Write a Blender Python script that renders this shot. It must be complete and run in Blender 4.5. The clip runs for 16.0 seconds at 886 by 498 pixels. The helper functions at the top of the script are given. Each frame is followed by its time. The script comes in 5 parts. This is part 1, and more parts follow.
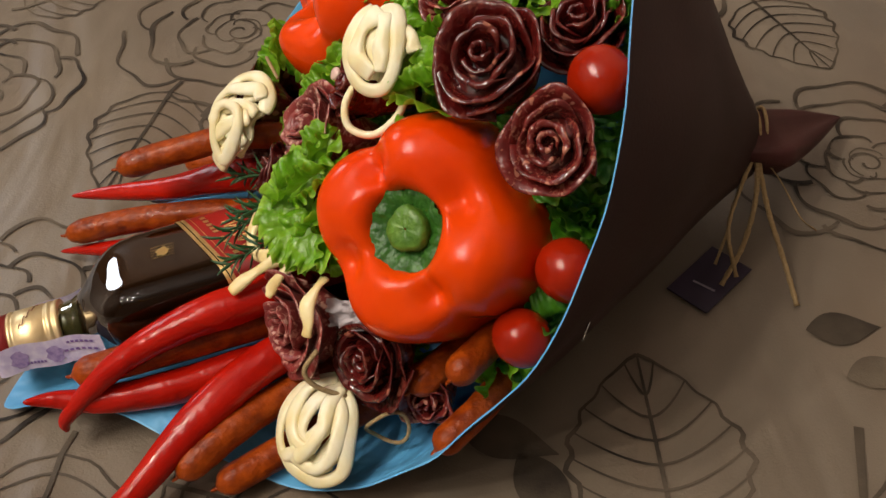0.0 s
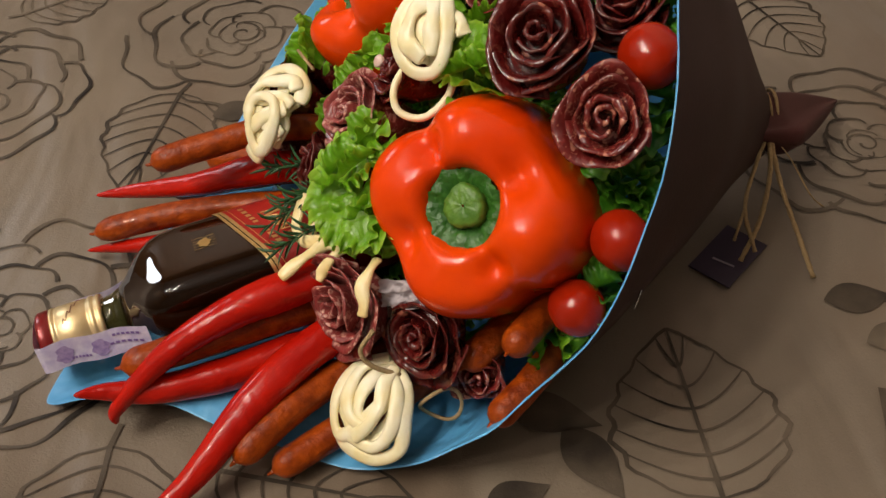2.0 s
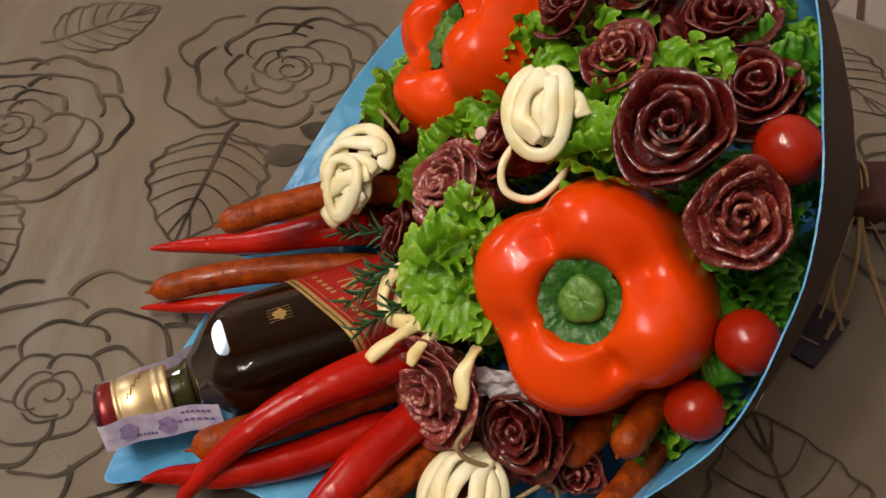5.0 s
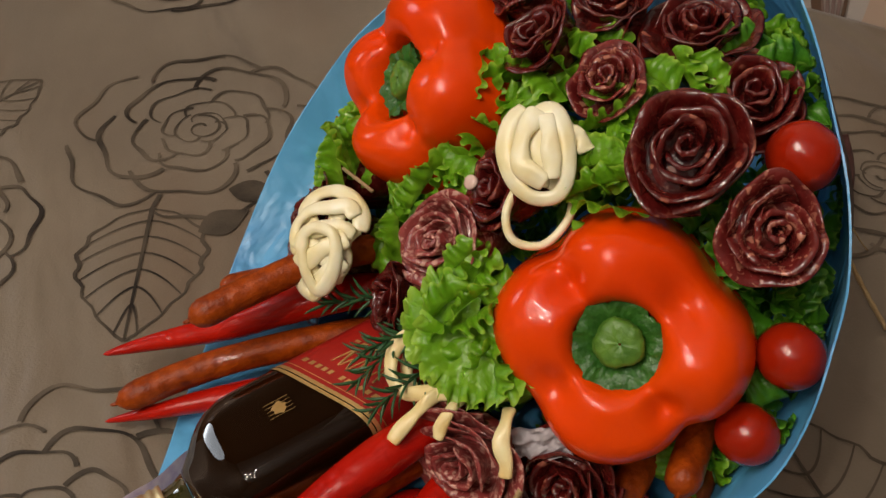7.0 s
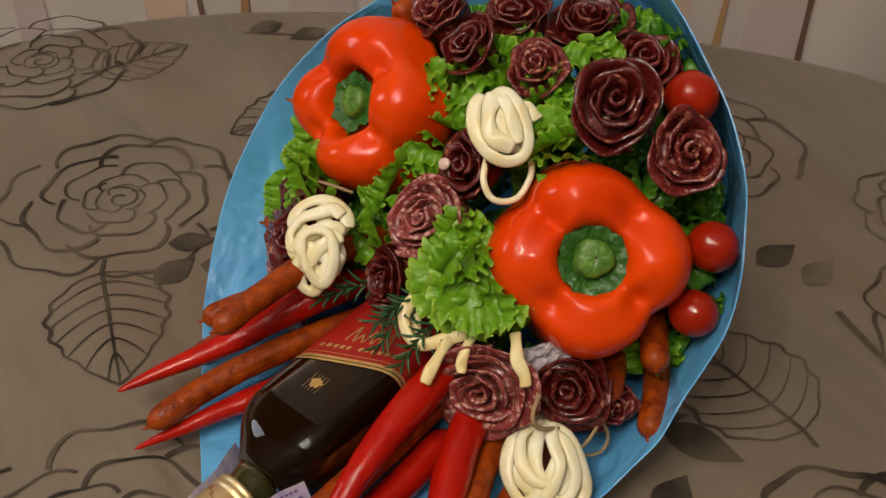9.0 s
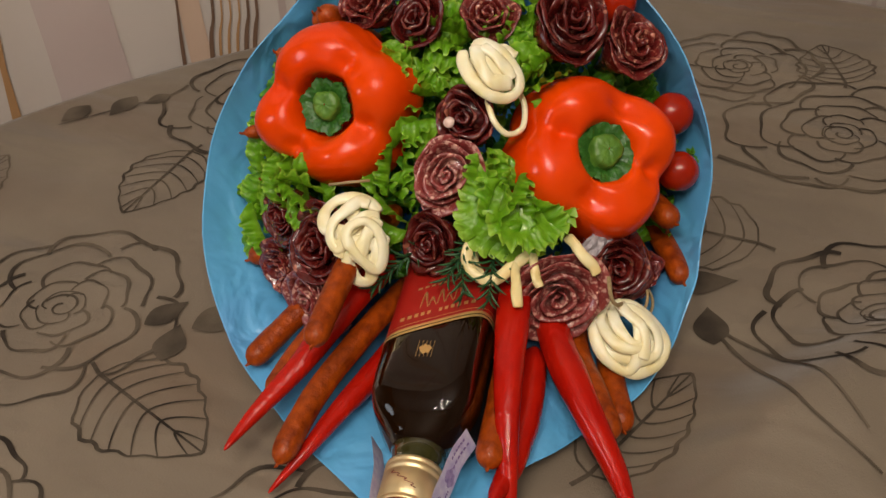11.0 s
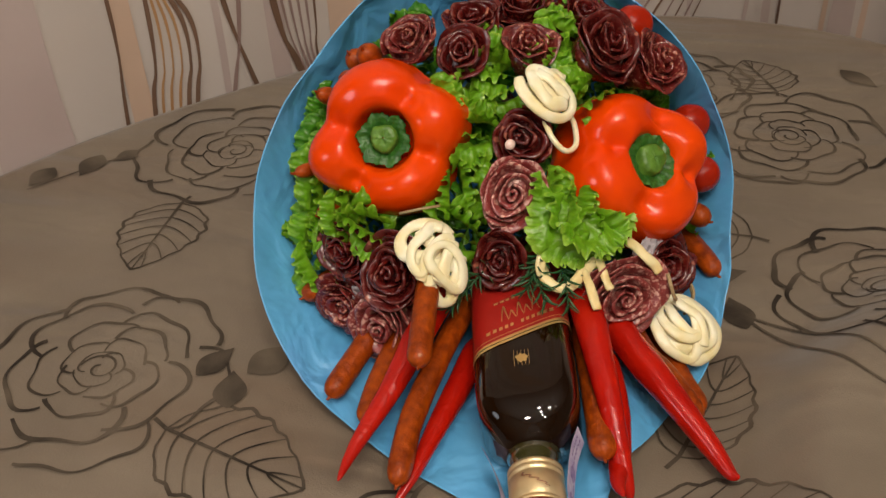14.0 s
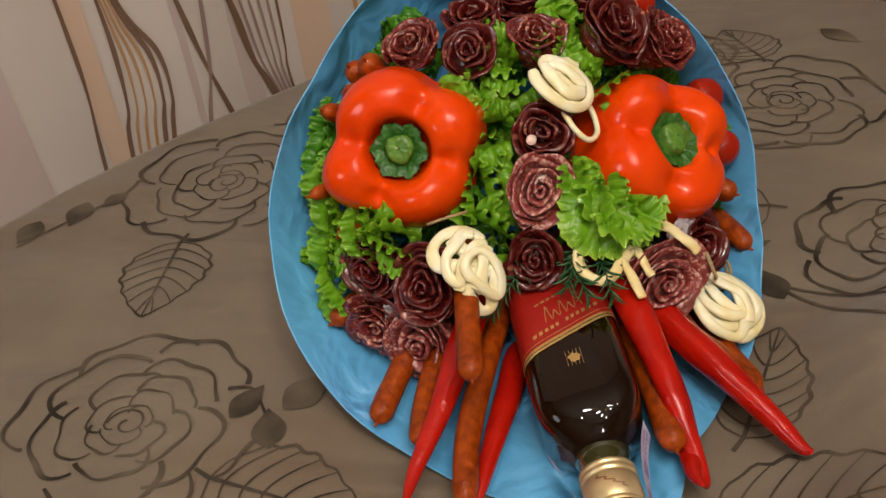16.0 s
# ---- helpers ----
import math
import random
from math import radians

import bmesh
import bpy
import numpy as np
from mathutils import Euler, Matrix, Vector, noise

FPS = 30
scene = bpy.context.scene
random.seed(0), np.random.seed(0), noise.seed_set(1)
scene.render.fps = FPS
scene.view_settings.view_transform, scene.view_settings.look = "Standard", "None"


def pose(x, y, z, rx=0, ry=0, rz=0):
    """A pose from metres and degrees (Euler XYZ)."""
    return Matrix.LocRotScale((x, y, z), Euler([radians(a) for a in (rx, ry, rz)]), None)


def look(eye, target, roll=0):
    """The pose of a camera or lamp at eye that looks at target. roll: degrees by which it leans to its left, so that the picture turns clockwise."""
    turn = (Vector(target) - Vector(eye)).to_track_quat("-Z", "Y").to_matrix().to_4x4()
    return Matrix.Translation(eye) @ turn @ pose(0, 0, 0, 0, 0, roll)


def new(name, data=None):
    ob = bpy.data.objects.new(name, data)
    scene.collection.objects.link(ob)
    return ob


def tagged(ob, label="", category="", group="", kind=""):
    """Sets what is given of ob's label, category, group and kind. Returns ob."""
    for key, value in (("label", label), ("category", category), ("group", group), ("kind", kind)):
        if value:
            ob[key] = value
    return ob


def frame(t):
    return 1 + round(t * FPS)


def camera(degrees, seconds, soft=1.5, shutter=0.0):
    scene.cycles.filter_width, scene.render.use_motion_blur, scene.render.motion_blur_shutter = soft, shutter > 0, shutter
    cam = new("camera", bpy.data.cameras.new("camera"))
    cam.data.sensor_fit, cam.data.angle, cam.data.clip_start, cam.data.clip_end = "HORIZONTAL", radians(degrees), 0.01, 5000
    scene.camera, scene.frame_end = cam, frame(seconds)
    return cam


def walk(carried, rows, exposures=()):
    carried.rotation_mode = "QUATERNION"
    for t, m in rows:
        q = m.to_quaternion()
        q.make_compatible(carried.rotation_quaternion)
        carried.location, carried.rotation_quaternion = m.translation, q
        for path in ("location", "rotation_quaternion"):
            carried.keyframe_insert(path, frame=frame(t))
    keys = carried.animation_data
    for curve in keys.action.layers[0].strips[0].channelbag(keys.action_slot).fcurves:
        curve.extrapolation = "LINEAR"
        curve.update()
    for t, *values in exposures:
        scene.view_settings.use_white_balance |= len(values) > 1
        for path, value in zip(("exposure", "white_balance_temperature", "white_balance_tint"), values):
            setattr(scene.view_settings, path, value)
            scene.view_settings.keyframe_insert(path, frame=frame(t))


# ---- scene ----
cam = camera(49.2, 16.0)
PATH = [
    (0, (0.013, 0.018, 0.37), (-0.013, 1.396, -1.079), -2.8),
    (0.5, (0.005, 0.013, 0.37), (-0.008, 1.395, -1.076), -3.0),
    (1, (-0.009, 0.01, 0.37), (-0.002, 1.397, -1.071), -2.7),
    (1.5, (-0.019, 0.005, 0.37), (0.037, 1.388, -1.074), -1.9),
    (2, (-0.03, 0.001, 0.369), (0.054, 1.397, -1.061), -1.4),
    (2.5, (-0.04, 0.0, 0.371), (0.059, 1.406, -1.048), -0.7),
    (3, (-0.05, 0.002, 0.372), (0.042, 1.414, -1.042), -0.2),
    (3.5, (-0.06, 0.011, 0.376), (0.034, 1.424, -1.037), 0.5),
    (4, (-0.067, 0.023, 0.375), (0.055, 1.423, -1.048), 1.4),
    (4.5, (-0.073, 0.035, 0.375), (0.06, 1.428, -1.054), 1.9),
    (5, (-0.08, 0.047, 0.376), (0.066, 1.435, -1.057), 2.1),
    (5.2, (-0.087, 0.053, 0.376), (0.067, 1.438, -1.058), 1.8),
    (7.3, (-0.136, 0.1, 0.373), (0.362, 1.41, -1.054), 0.9),
    (7.5, (-0.145, 0.105, 0.378), (0.411, 1.382, -1.058), 1.4),
    (8, (-0.166, 0.092, 0.377), (0.454, 1.408, -0.996), 0.2),
    (8.5, (-0.209, 0.062, 0.384), (0.524, 1.352, -0.957), -0.7),
    (8.7, (-0.224, 0.043, 0.39), (0.569, 1.326, -0.924), 0.5),
    (10.8, (-0.413, 0.126, 0.381), (0.947, 0.984, -0.808), -4.7),
    (11, (-0.416, 0.138, 0.389), (0.942, 0.929, -0.847), -4.7),
    (11.5, (-0.417, 0.132, 0.392), (0.913, 0.965, -0.847), -3.5),
    (12, (-0.403, 0.105, 0.4), (0.896, 1.004, -0.827), -0.2),
    (12.5, (-0.405, 0.101, 0.396), (0.866, 1.024, -0.842), -0.9),
    (13, (-0.413, 0.138, 0.396), (0.917, 0.971, -0.845), -2.1),
    (13.5, (-0.452, 0.211, 0.4), (1.003, 0.862, -0.807), -2.4),
    (14, (-0.491, 0.249, 0.4), (1.05, 0.732, -0.78), -2.7),
    (14.5, (-0.512, 0.268, 0.4), (1.057, 0.674, -0.771), -4.0),
    (15, (-0.522, 0.273, 0.401), (1.055, 0.673, -0.762), -6.0),
    (15.5, (-0.51, 0.282, 0.397), (1.069, 0.689, -0.761), -7.5),
    (16, (-0.484, 0.291, 0.393), (1.082, 0.696, -0.784), -8.0),
]
walk(cam, [(t, look(eye, target, roll)) for t, eye, target, roll in PATH],
     ((0, -0.6), (4.5, -0.65), (7.3, -0.92), (8.7, -0.92), (10.8, -0.8), (12.5, -0.8), (14.5, -0.66), (16, -0.68)))

# ---- world and light ----
world = bpy.data.worlds.new("room_air")
world.use_nodes = True
scene.world = world
world.node_tree.nodes["Background"].inputs[0].default_value = (0.55, 0.52, 0.5, 1)
world.node_tree.nodes["Background"].inputs[1].default_value = 0.03

ROOM = (-2.0, 2.0, -2.2, 1.75)


def area_lamp(name, eye, target, sx, sy, watts, colour):
    data = bpy.data.lights.new(name, "AREA")
    data.shape, data.size, data.size_y = "ELLIPSE", sx, sy
    data.energy, data.color = watts, colour
    ob = new(name, data)
    ob.matrix_basis = look(eye, target)
    return ob


area_lamp("window_light", (-1.45, 1.50, 0.85), (-0.1, 0.4, 0), 0.5, 0.6, 8.0, (0.86, 0.93, 1.0))
LAMP = (-0.96, -0.08, 1.62)
BULBS = [((0.20, 0.46)[k % 2] * math.cos(2 * math.pi * (k + 0.3) / 9), (0.20, 0.46)[k % 2] * math.sin(2 * math.pi * (k + 0.3) / 9), (0.07, -0.05, 0.0)[k % 3]) for k in range(9)]
for x, y, z in BULBS:
    data = bpy.data.lights.new("bulb_light", "POINT")
    data.shadow_soft_size, data.energy, data.color = 0.024, 15.5, (1.0, 0.895, 0.785)
    new("bulb_light", data).location = (LAMP[0] + x, LAMP[1] + y, LAMP[2] + z - 0.065)


# ---- helpers for building ----
from mathutils.bvhtree import BVHTree
V = Vector


def frame_to(p, axis, spin=0.0):
    """A pose at p whose z runs along axis, turned by spin degrees round it."""
    z = V(axis).normalized()
    return Matrix.Translation(V(p)) @ z.to_track_quat("Z", "Y").to_matrix().to_4x4() @ Matrix.Rotation(radians(spin), 4, "Z")


def facing(p, axis, towards):
    """A pose at p whose z looks along axis and whose y leans towards a direction."""
    z = V(axis).normalized()
    y = V(towards)
    y = (y - z * y.dot(z)).normalized()
    m = Matrix((y.cross(z), y, z)).transposed().to_4x4()
    m.translation = V(p)
    return m


def mesh(name, verts, faces, material=None, smooth=True):
    me = bpy.data.meshes.new(name)
    me.from_pydata([tuple(v) for v in verts], [], faces)
    me.validate()
    if smooth:
        me.polygons.foreach_set("use_smooth", [True] * len(me.polygons))
    if material:
        me.materials.append(material)
    me.update()
    return me


def thing(name, m, label, category, group="", kind=""):
    ob = new(name)
    ob.empty_display_size = 0.01
    ob.matrix_basis = m
    return tagged(ob, label, category, group, kind)


def part(name, data, parent, label=""):
    ob = new(name, data)
    ob.parent = parent
    return tagged(ob, label)


def solid(name, data, m, label, category, group="", kind=""):
    ob = new(name, data)
    ob.matrix_basis = m
    return tagged(ob, label, category, group, kind)


def localised(verts, m):
    inv = m.inverted()
    return [inv @ V(v) for v in verts]


def grid(fn, nu, nv, closed=False):
    """Vertices and faces of fn(u, v), u and v from 0 to 1; closed joins the ends of u."""
    cols = nu if closed else nu + 1
    verts = [fn(i / nu, j / nv) for j in range(nv + 1) for i in range(cols)]
    faces = []
    for j in range(nv):
        for i in range(nu):
            a, b = j * cols + i, j * cols + (i + 1) % cols
            faces.append((a, b, b + cols, a + cols))
    return verts, faces


def leaf_uv(me, nu, nv):
    """Lay u and v of a grid's columns and rows into a UV map."""
    layer = me.uv_layers.new(name="UVMap")
    for lp in me.loops:
        k = lp.vertex_index
        layer.data[lp.index].uv = ((k % (nu + 1)) / nu, (k // (nu + 1)) / nv)
    return me


def join(*sets):
    verts, faces = [], []
    for vs, fs in sets:
        k = len(verts)
        verts += list(vs)
        faces += [tuple(i + k for i in f) for f in fs]
    return verts, faces


def smooth_path(points, n):
    """n + 1 points of a Catmull-Rom curve through the points."""
    pts = [V(p) for p in points]
    pts = [pts[0] * 2 - pts[1]] + pts + [pts[-1] * 2 - pts[-2]]
    out, m = [], len(pts) - 3
    for i in range(n + 1):
        t = min(i / n * m, m - 1e-6)
        k = int(t)
        f = t - k
        a, b, c, d = pts[k:k + 4]
        out.append(0.5 * (2 * b + (c - a) * f + (2 * a - 5 * b + 4 * c - d) * f * f + (3 * b - a - 3 * c + d) * f ** 3))
    return out


def tube(path, radius, sides=12, flat=1.0, twist=0.0, closed=False, rough=None):
    """A tube along the path; radius(t) with t from 0 to 1; flat squeezes one way; rough(t, a) scales the radius."""
    n = len(path)
    verts, faces = [], []
    normal = None
    for i, p in enumerate(path):
        if closed:
            d = path[(i + 1) % n] - path[i - 1]
        else:
            d = path[min(i + 1, n - 1)] - path[max(i - 1, 0)]
        d = d.normalized()
        if normal is None:
            normal = d.orthogonal().normalized()
        normal = (normal - d * normal.dot(d)).normalized()
        side = d.cross(normal)
        t = i / (n - 1)
        r = radius(t)
        for k in range(sides):
            a = 2 * math.pi * k / sides
            rr = r * (rough(t, a) if rough else 1.0)
            c, s = math.cos(a), math.sin(a) * flat
            tw = twist * t
            verts.append(p + (normal * (c * math.cos(tw) - s * math.sin(tw)) + side * (c * math.sin(tw) + s * math.cos(tw))) * rr)
    rings = n if closed else n - 1
    for i in range(rings):
        for k in range(sides):
            a, b = i * sides + k, i * sides + (k + 1) % sides
            c = ((i + 1) % n) * sides
            faces.append((a, b, c + (k + 1) % sides, c + k))
    if not closed:
        verts += [path[0], path[-1]]
        e = len(verts) - 2
        for k in range(sides):
            faces.append((e, (k + 1) % sides, k))
            faces.append((e + 1, (n - 1) * sides + k, (n - 1) * sides + (k + 1) % sides))
    return verts, faces


def lathe(profile, sides=48):
    """A turned body round z from (radius, z) pairs."""
    verts = [(r * math.cos(2 * math.pi * k / sides), r * math.sin(2 * math.pi * k / sides), z) for r, z in profile for k in range(sides)]
    faces = []
    for j in range(len(profile) - 1):
        for k in range(sides):
            a, b = j * sides + k, j * sides + (k + 1) % sides
            faces.append((a, b, b + sides, a + sides))
    return verts, faces


def wob(x, y=0.0, z=0.0):
    return noise.noise(V((x, y, z)))


# ---- materials ----
def material(name, base, rough=0.5, second=None, scale=60.0, amount=0.5, bump=0.0, bump_scale=None, coat=0.0, metal=0.0, sheen=0.0, subsurface=0.0, spec=0.5, detail=6.0):
    m = bpy.data.materials.new(name)
    m.use_nodes = True
    nt = m.node_tree
    p = nt.nodes["Principled BSDF"]
    p.inputs["Roughness"].default_value = rough
    p.inputs["Metallic"].default_value = metal
    p.inputs["Coat Weight"].default_value = coat
    p.inputs["Coat Roughness"].default_value = 0.08
    p.inputs["Sheen Weight"].default_value = sheen
    p.inputs["Specular IOR Level"].default_value = spec
    if subsurface:
        p.inputs["Subsurface Weight"].default_value = subsurface
        p.inputs["Subsurface Radius"].default_value = (0.006, 0.003, 0.0015)
        p.inputs["Subsurface Scale"].default_value = 1.0
    tc = nt.nodes.new("ShaderNodeTexCoord")
    big = nt.nodes.new("ShaderNodeTexNoise")
    big.inputs["Scale"].default_value = scale
    big.inputs["Detail"].default_value = detail
    nt.links.new(tc.outputs["Object"], big.inputs["Vector"])
    ramp = nt.nodes.new("ShaderNodeValToRGB")
    ramp.color_ramp.elements[0].position, ramp.color_ramp.elements[1].position = 0.5 - 0.5 * amount, 0.5 + 0.5 * amount
    ramp.color_ramp.elements[0].color = (*base, 1)
    ramp.color_ramp.elements[1].color = (*(second or tuple(min(1, c * 1.25) for c in base)), 1)
    nt.links.new(big.outputs["Fac"], ramp.inputs["Fac"])
    nt.links.new(ramp.outputs["Color"], p.inputs["Base Color"])
    if bump:
        fine = nt.nodes.new("ShaderNodeTexNoise")
        fine.inputs["Scale"].default_value = bump_scale or scale * 6
        fine.inputs["Detail"].default_value = 4
        nt.links.new(tc.outputs["Object"], fine.inputs["Vector"])
        bn = nt.nodes.new("ShaderNodeBump")
        bn.inputs["Strength"].default_value = bump
        bn.inputs["Distance"].default_value = 0.001
        nt.links.new(fine.outputs["Fac"], bn.inputs["Height"])
        nt.links.new(bn.outputs["Normal"], p.inputs["Normal"])
    return m


def flecked(name, lean, lean2, fat, cell, cut, rough=0.3, coat=0.4, streak=0.4, rare=0.45):
    """Cured meat: dark lean with pale flecks of fat of two sizes."""
    m = material(name, lean, rough, lean2, scale=140, amount=0.5, bump=0.22, bump_scale=300, coat=coat)
    creased(m, 150, 0.0012)
    nt = m.node_tree
    p = nt.nodes["Principled BSDF"]
    base = p.inputs["Base Color"].links[0].from_socket
    tc = nt.nodes["Texture Coordinate"]
    warp = nt.nodes.new("ShaderNodeTexNoise")
    warp.inputs["Scale"].default_value = cell * 0.8
    nt.links.new(tc.outputs["Object"], warp.inputs["Vector"])
    mixv = nt.nodes.new("ShaderNodeMix")
    mixv.data_type = "VECTOR"
    mixv.inputs[0].default_value = 0.009
    nt.links.new(tc.outputs["Object"], mixv.inputs[4])
    nt.links.new(warp.outputs["Color"], mixv.inputs[5])
    last = base
    marble = nt.nodes.new("ShaderNodeTexNoise")
    marble.inputs["Scale"].default_value = cell * 1.5
    marble.inputs["Detail"].default_value = 2.0
    marble.inputs["Distortion"].default_value = 1.2
    nt.links.new(tc.outputs["Object"], marble.inputs["Vector"])
    mr = nt.nodes.new("ShaderNodeValToRGB")
    mr.color_ramp.elements[0].position, mr.color_ramp.elements[1].position = 0.56, 0.66
    mr.color_ramp.elements[0].color, mr.color_ramp.elements[1].color = (0, 0, 0, 1), (streak, streak, streak, 1)
    nt.links.new(marble.outputs["Fac"], mr.inputs["Fac"])
    m0 = nt.nodes.new("ShaderNodeMix")
    m0.data_type = "RGBA"
    nt.links.new(mr.outputs["Color"], m0.inputs[0])
    nt.links.new(last, m0.inputs[6])
    m0.inputs[7].default_value = (*fat, 1)
    last = m0.outputs[2]
    for sc, th, w in ((cell, cut, 0.85),):
        vo = nt.nodes.new("ShaderNodeTexVoronoi")
        vo.inputs["Scale"].default_value = sc
        nt.links.new(mixv.outputs[1], vo.inputs["Vector"])
        rp = nt.nodes.new("ShaderNodeValToRGB")
        rp.color_ramp.elements[0].position, rp.color_ramp.elements[1].position = th * 0.7, th
        rp.color_ramp.elements[0].color = (w, w, w, 1)
        rp.color_ramp.elements[1].color = (0, 0, 0, 1)
        nt.links.new(vo.outputs["Distance"], rp.inputs["Fac"])
        pick = nt.nodes.new("ShaderNodeMath")
        pick.operation = "GREATER_THAN"
        pick.inputs[1].default_value = rare
        sep = nt.nodes.new("ShaderNodeSeparateColor")
        nt.links.new(vo.outputs["Color"], sep.inputs[0])
        nt.links.new(sep.outputs[0], pick.inputs[0])
        mul = nt.nodes.new("ShaderNodeMath")
        mul.operation = "MULTIPLY"
        nt.links.new(rp.outputs["Color"], mul.inputs[0])
        nt.links.new(pick.outputs[0], mul.inputs[1])
        mx = nt.nodes.new("ShaderNodeMix")
        mx.data_type = "RGBA"
        nt.links.new(mul.outputs[0], mx.inputs[0])
        nt.links.new(last, mx.inputs[6])
        mx.inputs[7].default_value = (*fat, 1)
        last = mx.outputs[2]
    nt.links.new(last, p.inputs["Base Color"])
    return m


CLOTH = material("satin_cloth", (0.138, 0.108, 0.076), 0.42, (0.208, 0.167, 0.120), scale=7, amount=0.5, bump=0.25, bump_scale=900, sheen=0.15)


def creased(m, scale, depth, stretch=(1, 1, 1)):
    """Soft creases on top of a material's fine relief."""
    nt = m.node_tree
    fine = [nd for nd in nt.nodes if nd.type == "BUMP"][0]
    mp = nt.nodes.new("ShaderNodeMapping")
    mp.inputs["Scale"].default_value = stretch
    mp.inputs["Rotation"].default_value = (0, 0, 0.5)
    nt.links.new(nt.nodes["Texture Coordinate"].outputs["Object"], mp.inputs["Vector"])
    tx = nt.nodes.new("ShaderNodeTexNoise")
    tx.inputs["Scale"].default_value, tx.inputs["Detail"].default_value = scale, 2.5
    tx.inputs["Distortion"].default_value = 0.6
    nt.links.new(mp.outputs[0], tx.inputs["Vector"])
    bn = nt.nodes.new("ShaderNodeBump")
    bn.inputs["Strength"].default_value, bn.inputs["Distance"].default_value = 1.0, depth
    nt.links.new(tx.outputs["Fac"], bn.inputs["Height"])
    nt.links.new(bn.outputs["Normal"], fine.inputs["Normal"])


def tinted(m, colour, scale, stretch, low=0.5, high=0.72, most=0.6):
    """Broad soft patches of a second tint, laid by stretched noise."""
    nt = m.node_tree
    p = nt.nodes["Principled BSDF"]
    base = p.inputs["Base Color"].links[0].from_socket
    mp = nt.nodes.new("ShaderNodeMapping")
    mp.inputs["Scale"].default_value, mp.inputs["Rotation"].default_value = stretch, (0, 0, 0.7)
    nt.links.new(nt.nodes["Texture Coordinate"].outputs["Object"], mp.inputs["Vector"])
    tx = nt.nodes.new("ShaderNodeTexNoise")
    tx.inputs["Scale"].default_value, tx.inputs["Detail"].default_value = scale, 3
    nt.links.new(mp.outputs[0], tx.inputs["Vector"])
    rp = nt.nodes.new("ShaderNodeValToRGB")
    for el, at, val in zip(rp.color_ramp.elements, (low, high), (0, most)):
        el.position, el.color = at, (val, val, val, 1)
    nt.links.new(tx.outputs["Fac"], rp.inputs["Fac"])
    mx = nt.nodes.new("ShaderNodeMix")
    mx.data_type = "RGBA"
    nt.links.new(rp.outputs["Color"], mx.inputs[0])
    nt.links.new(base, mx.inputs[6])
    mx.inputs[7].default_value = (*colour, 1)
    nt.links.new(mx.outputs[2], p.inputs["Base Color"])


creased(CLOTH, 6, 0.020, (1.8, 0.6, 1))
# brown bands paint the shade of soft folds along with the satin's warm tint
tinted(CLOTH, (0.135, 0.083, 0.048), 5, (2.2, 0.7, 1))
PRINT_DARK = material("dark_print", (0.017, 0.012, 0.008), 0.6, (0.118, 0.092, 0.064), scale=20, amount=0.28, spec=0.3, bump=0.2, bump_scale=900)
PRINT_PALE = material("pale_print", (0.050, 0.038, 0.026), 0.6, (0.142, 0.112, 0.078), scale=20, amount=0.26, spec=0.3, bump=0.2, bump_scale=900)
BROWN_PAPER = material("brown_paper", (0.029, 0.009, 0.0068), 0.6, (0.037, 0.0125, 0.0095), scale=40, bump=0.15, bump_scale=600, spec=0.25)
TAIL_PAPER = material("creased_brown_paper", (0.055, 0.015, 0.013), 0.6, (0.075, 0.022, 0.02), scale=40, bump=0.15, bump_scale=600, spec=0.25)
BLUE_PAPER = material("blue_paper", (0.085, 0.345, 0.63), 0.38, (0.125, 0.43, 0.74), scale=25, bump=0.25, bump_scale=120)
creased(BLUE_PAPER, 26, 0.010)
tinted(BLUE_PAPER, (0.10, 0.27, 0.58), 16, (1, 1, 1.5), 0.48, 0.7, 0.6)
PEPPER = material("red_pepper_skin", (0.70, 0.034, 0.0003), 0.26, (0.83, 0.072, 0.0006), scale=18, amount=0.6, bump=0.08, bump_scale=90, coat=0.40, subsurface=0.0, spec=0.12)
PEPPER_STEM = material("pepper_stem_green", (0.045, 0.135, 0.012), 0.42, (0.13, 0.27, 0.03), scale=160, bump=0.5, bump_scale=500)
PEPPER_CALYX = material("pepper_calyx_green", (0.014, 0.075, 0.008), 0.36, (0.045, 0.16, 0.018), scale=220, bump=0.6, bump_scale=600)
TOMATO = material("tomato_skin", (0.29, 0.010, 0.002), 0.16, (0.38, 0.020, 0.002), scale=30, coat=0.3, subsurface=0.0, spec=0.2)
CHILI = material("chili_skin", (0.34, 0.004, 0.0022), 0.24, (0.50, 0.012, 0.003), scale=45, bump=0.3, bump_scale=120, coat=0.2, spec=0.2)
creased(CHILI, 60, 0.002)
SAUSAGE = material("smoked_sausage_skin", (0.14, 0.016, 0.001), 0.40, (0.42, 0.070, 0.003), scale=170, amount=0.5, bump=0.6, bump_scale=420, coat=0.12, spec=0.2)
creased(SAUSAGE, 90, 0.0009)
SALAMI_DARK = flecked("dark_salami", (0.046, 0.0030, 0.0032), (0.125, 0.0095, 0.007), (0.40, 0.13, 0.08), 150, 0.33, rough=0.24, coat=0.35, streak=0.2, rare=0.66)
SALAMI_PALE = flecked("marbled_salami", (0.075, 0.006, 0.006), (0.19, 0.021, 0.017), (0.50, 0.20, 0.13), 230, 0.36, rough=0.26, coat=0.3, streak=0.45)
SALAMI_PINK = flecked("pink_marbled_salami", (0.16, 0.018, 0.018), (0.30, 0.055, 0.048), (0.60, 0.34, 0.27), 260, 0.42, rough=0.30, coat=0.4, streak=0.6, rare=0.35)
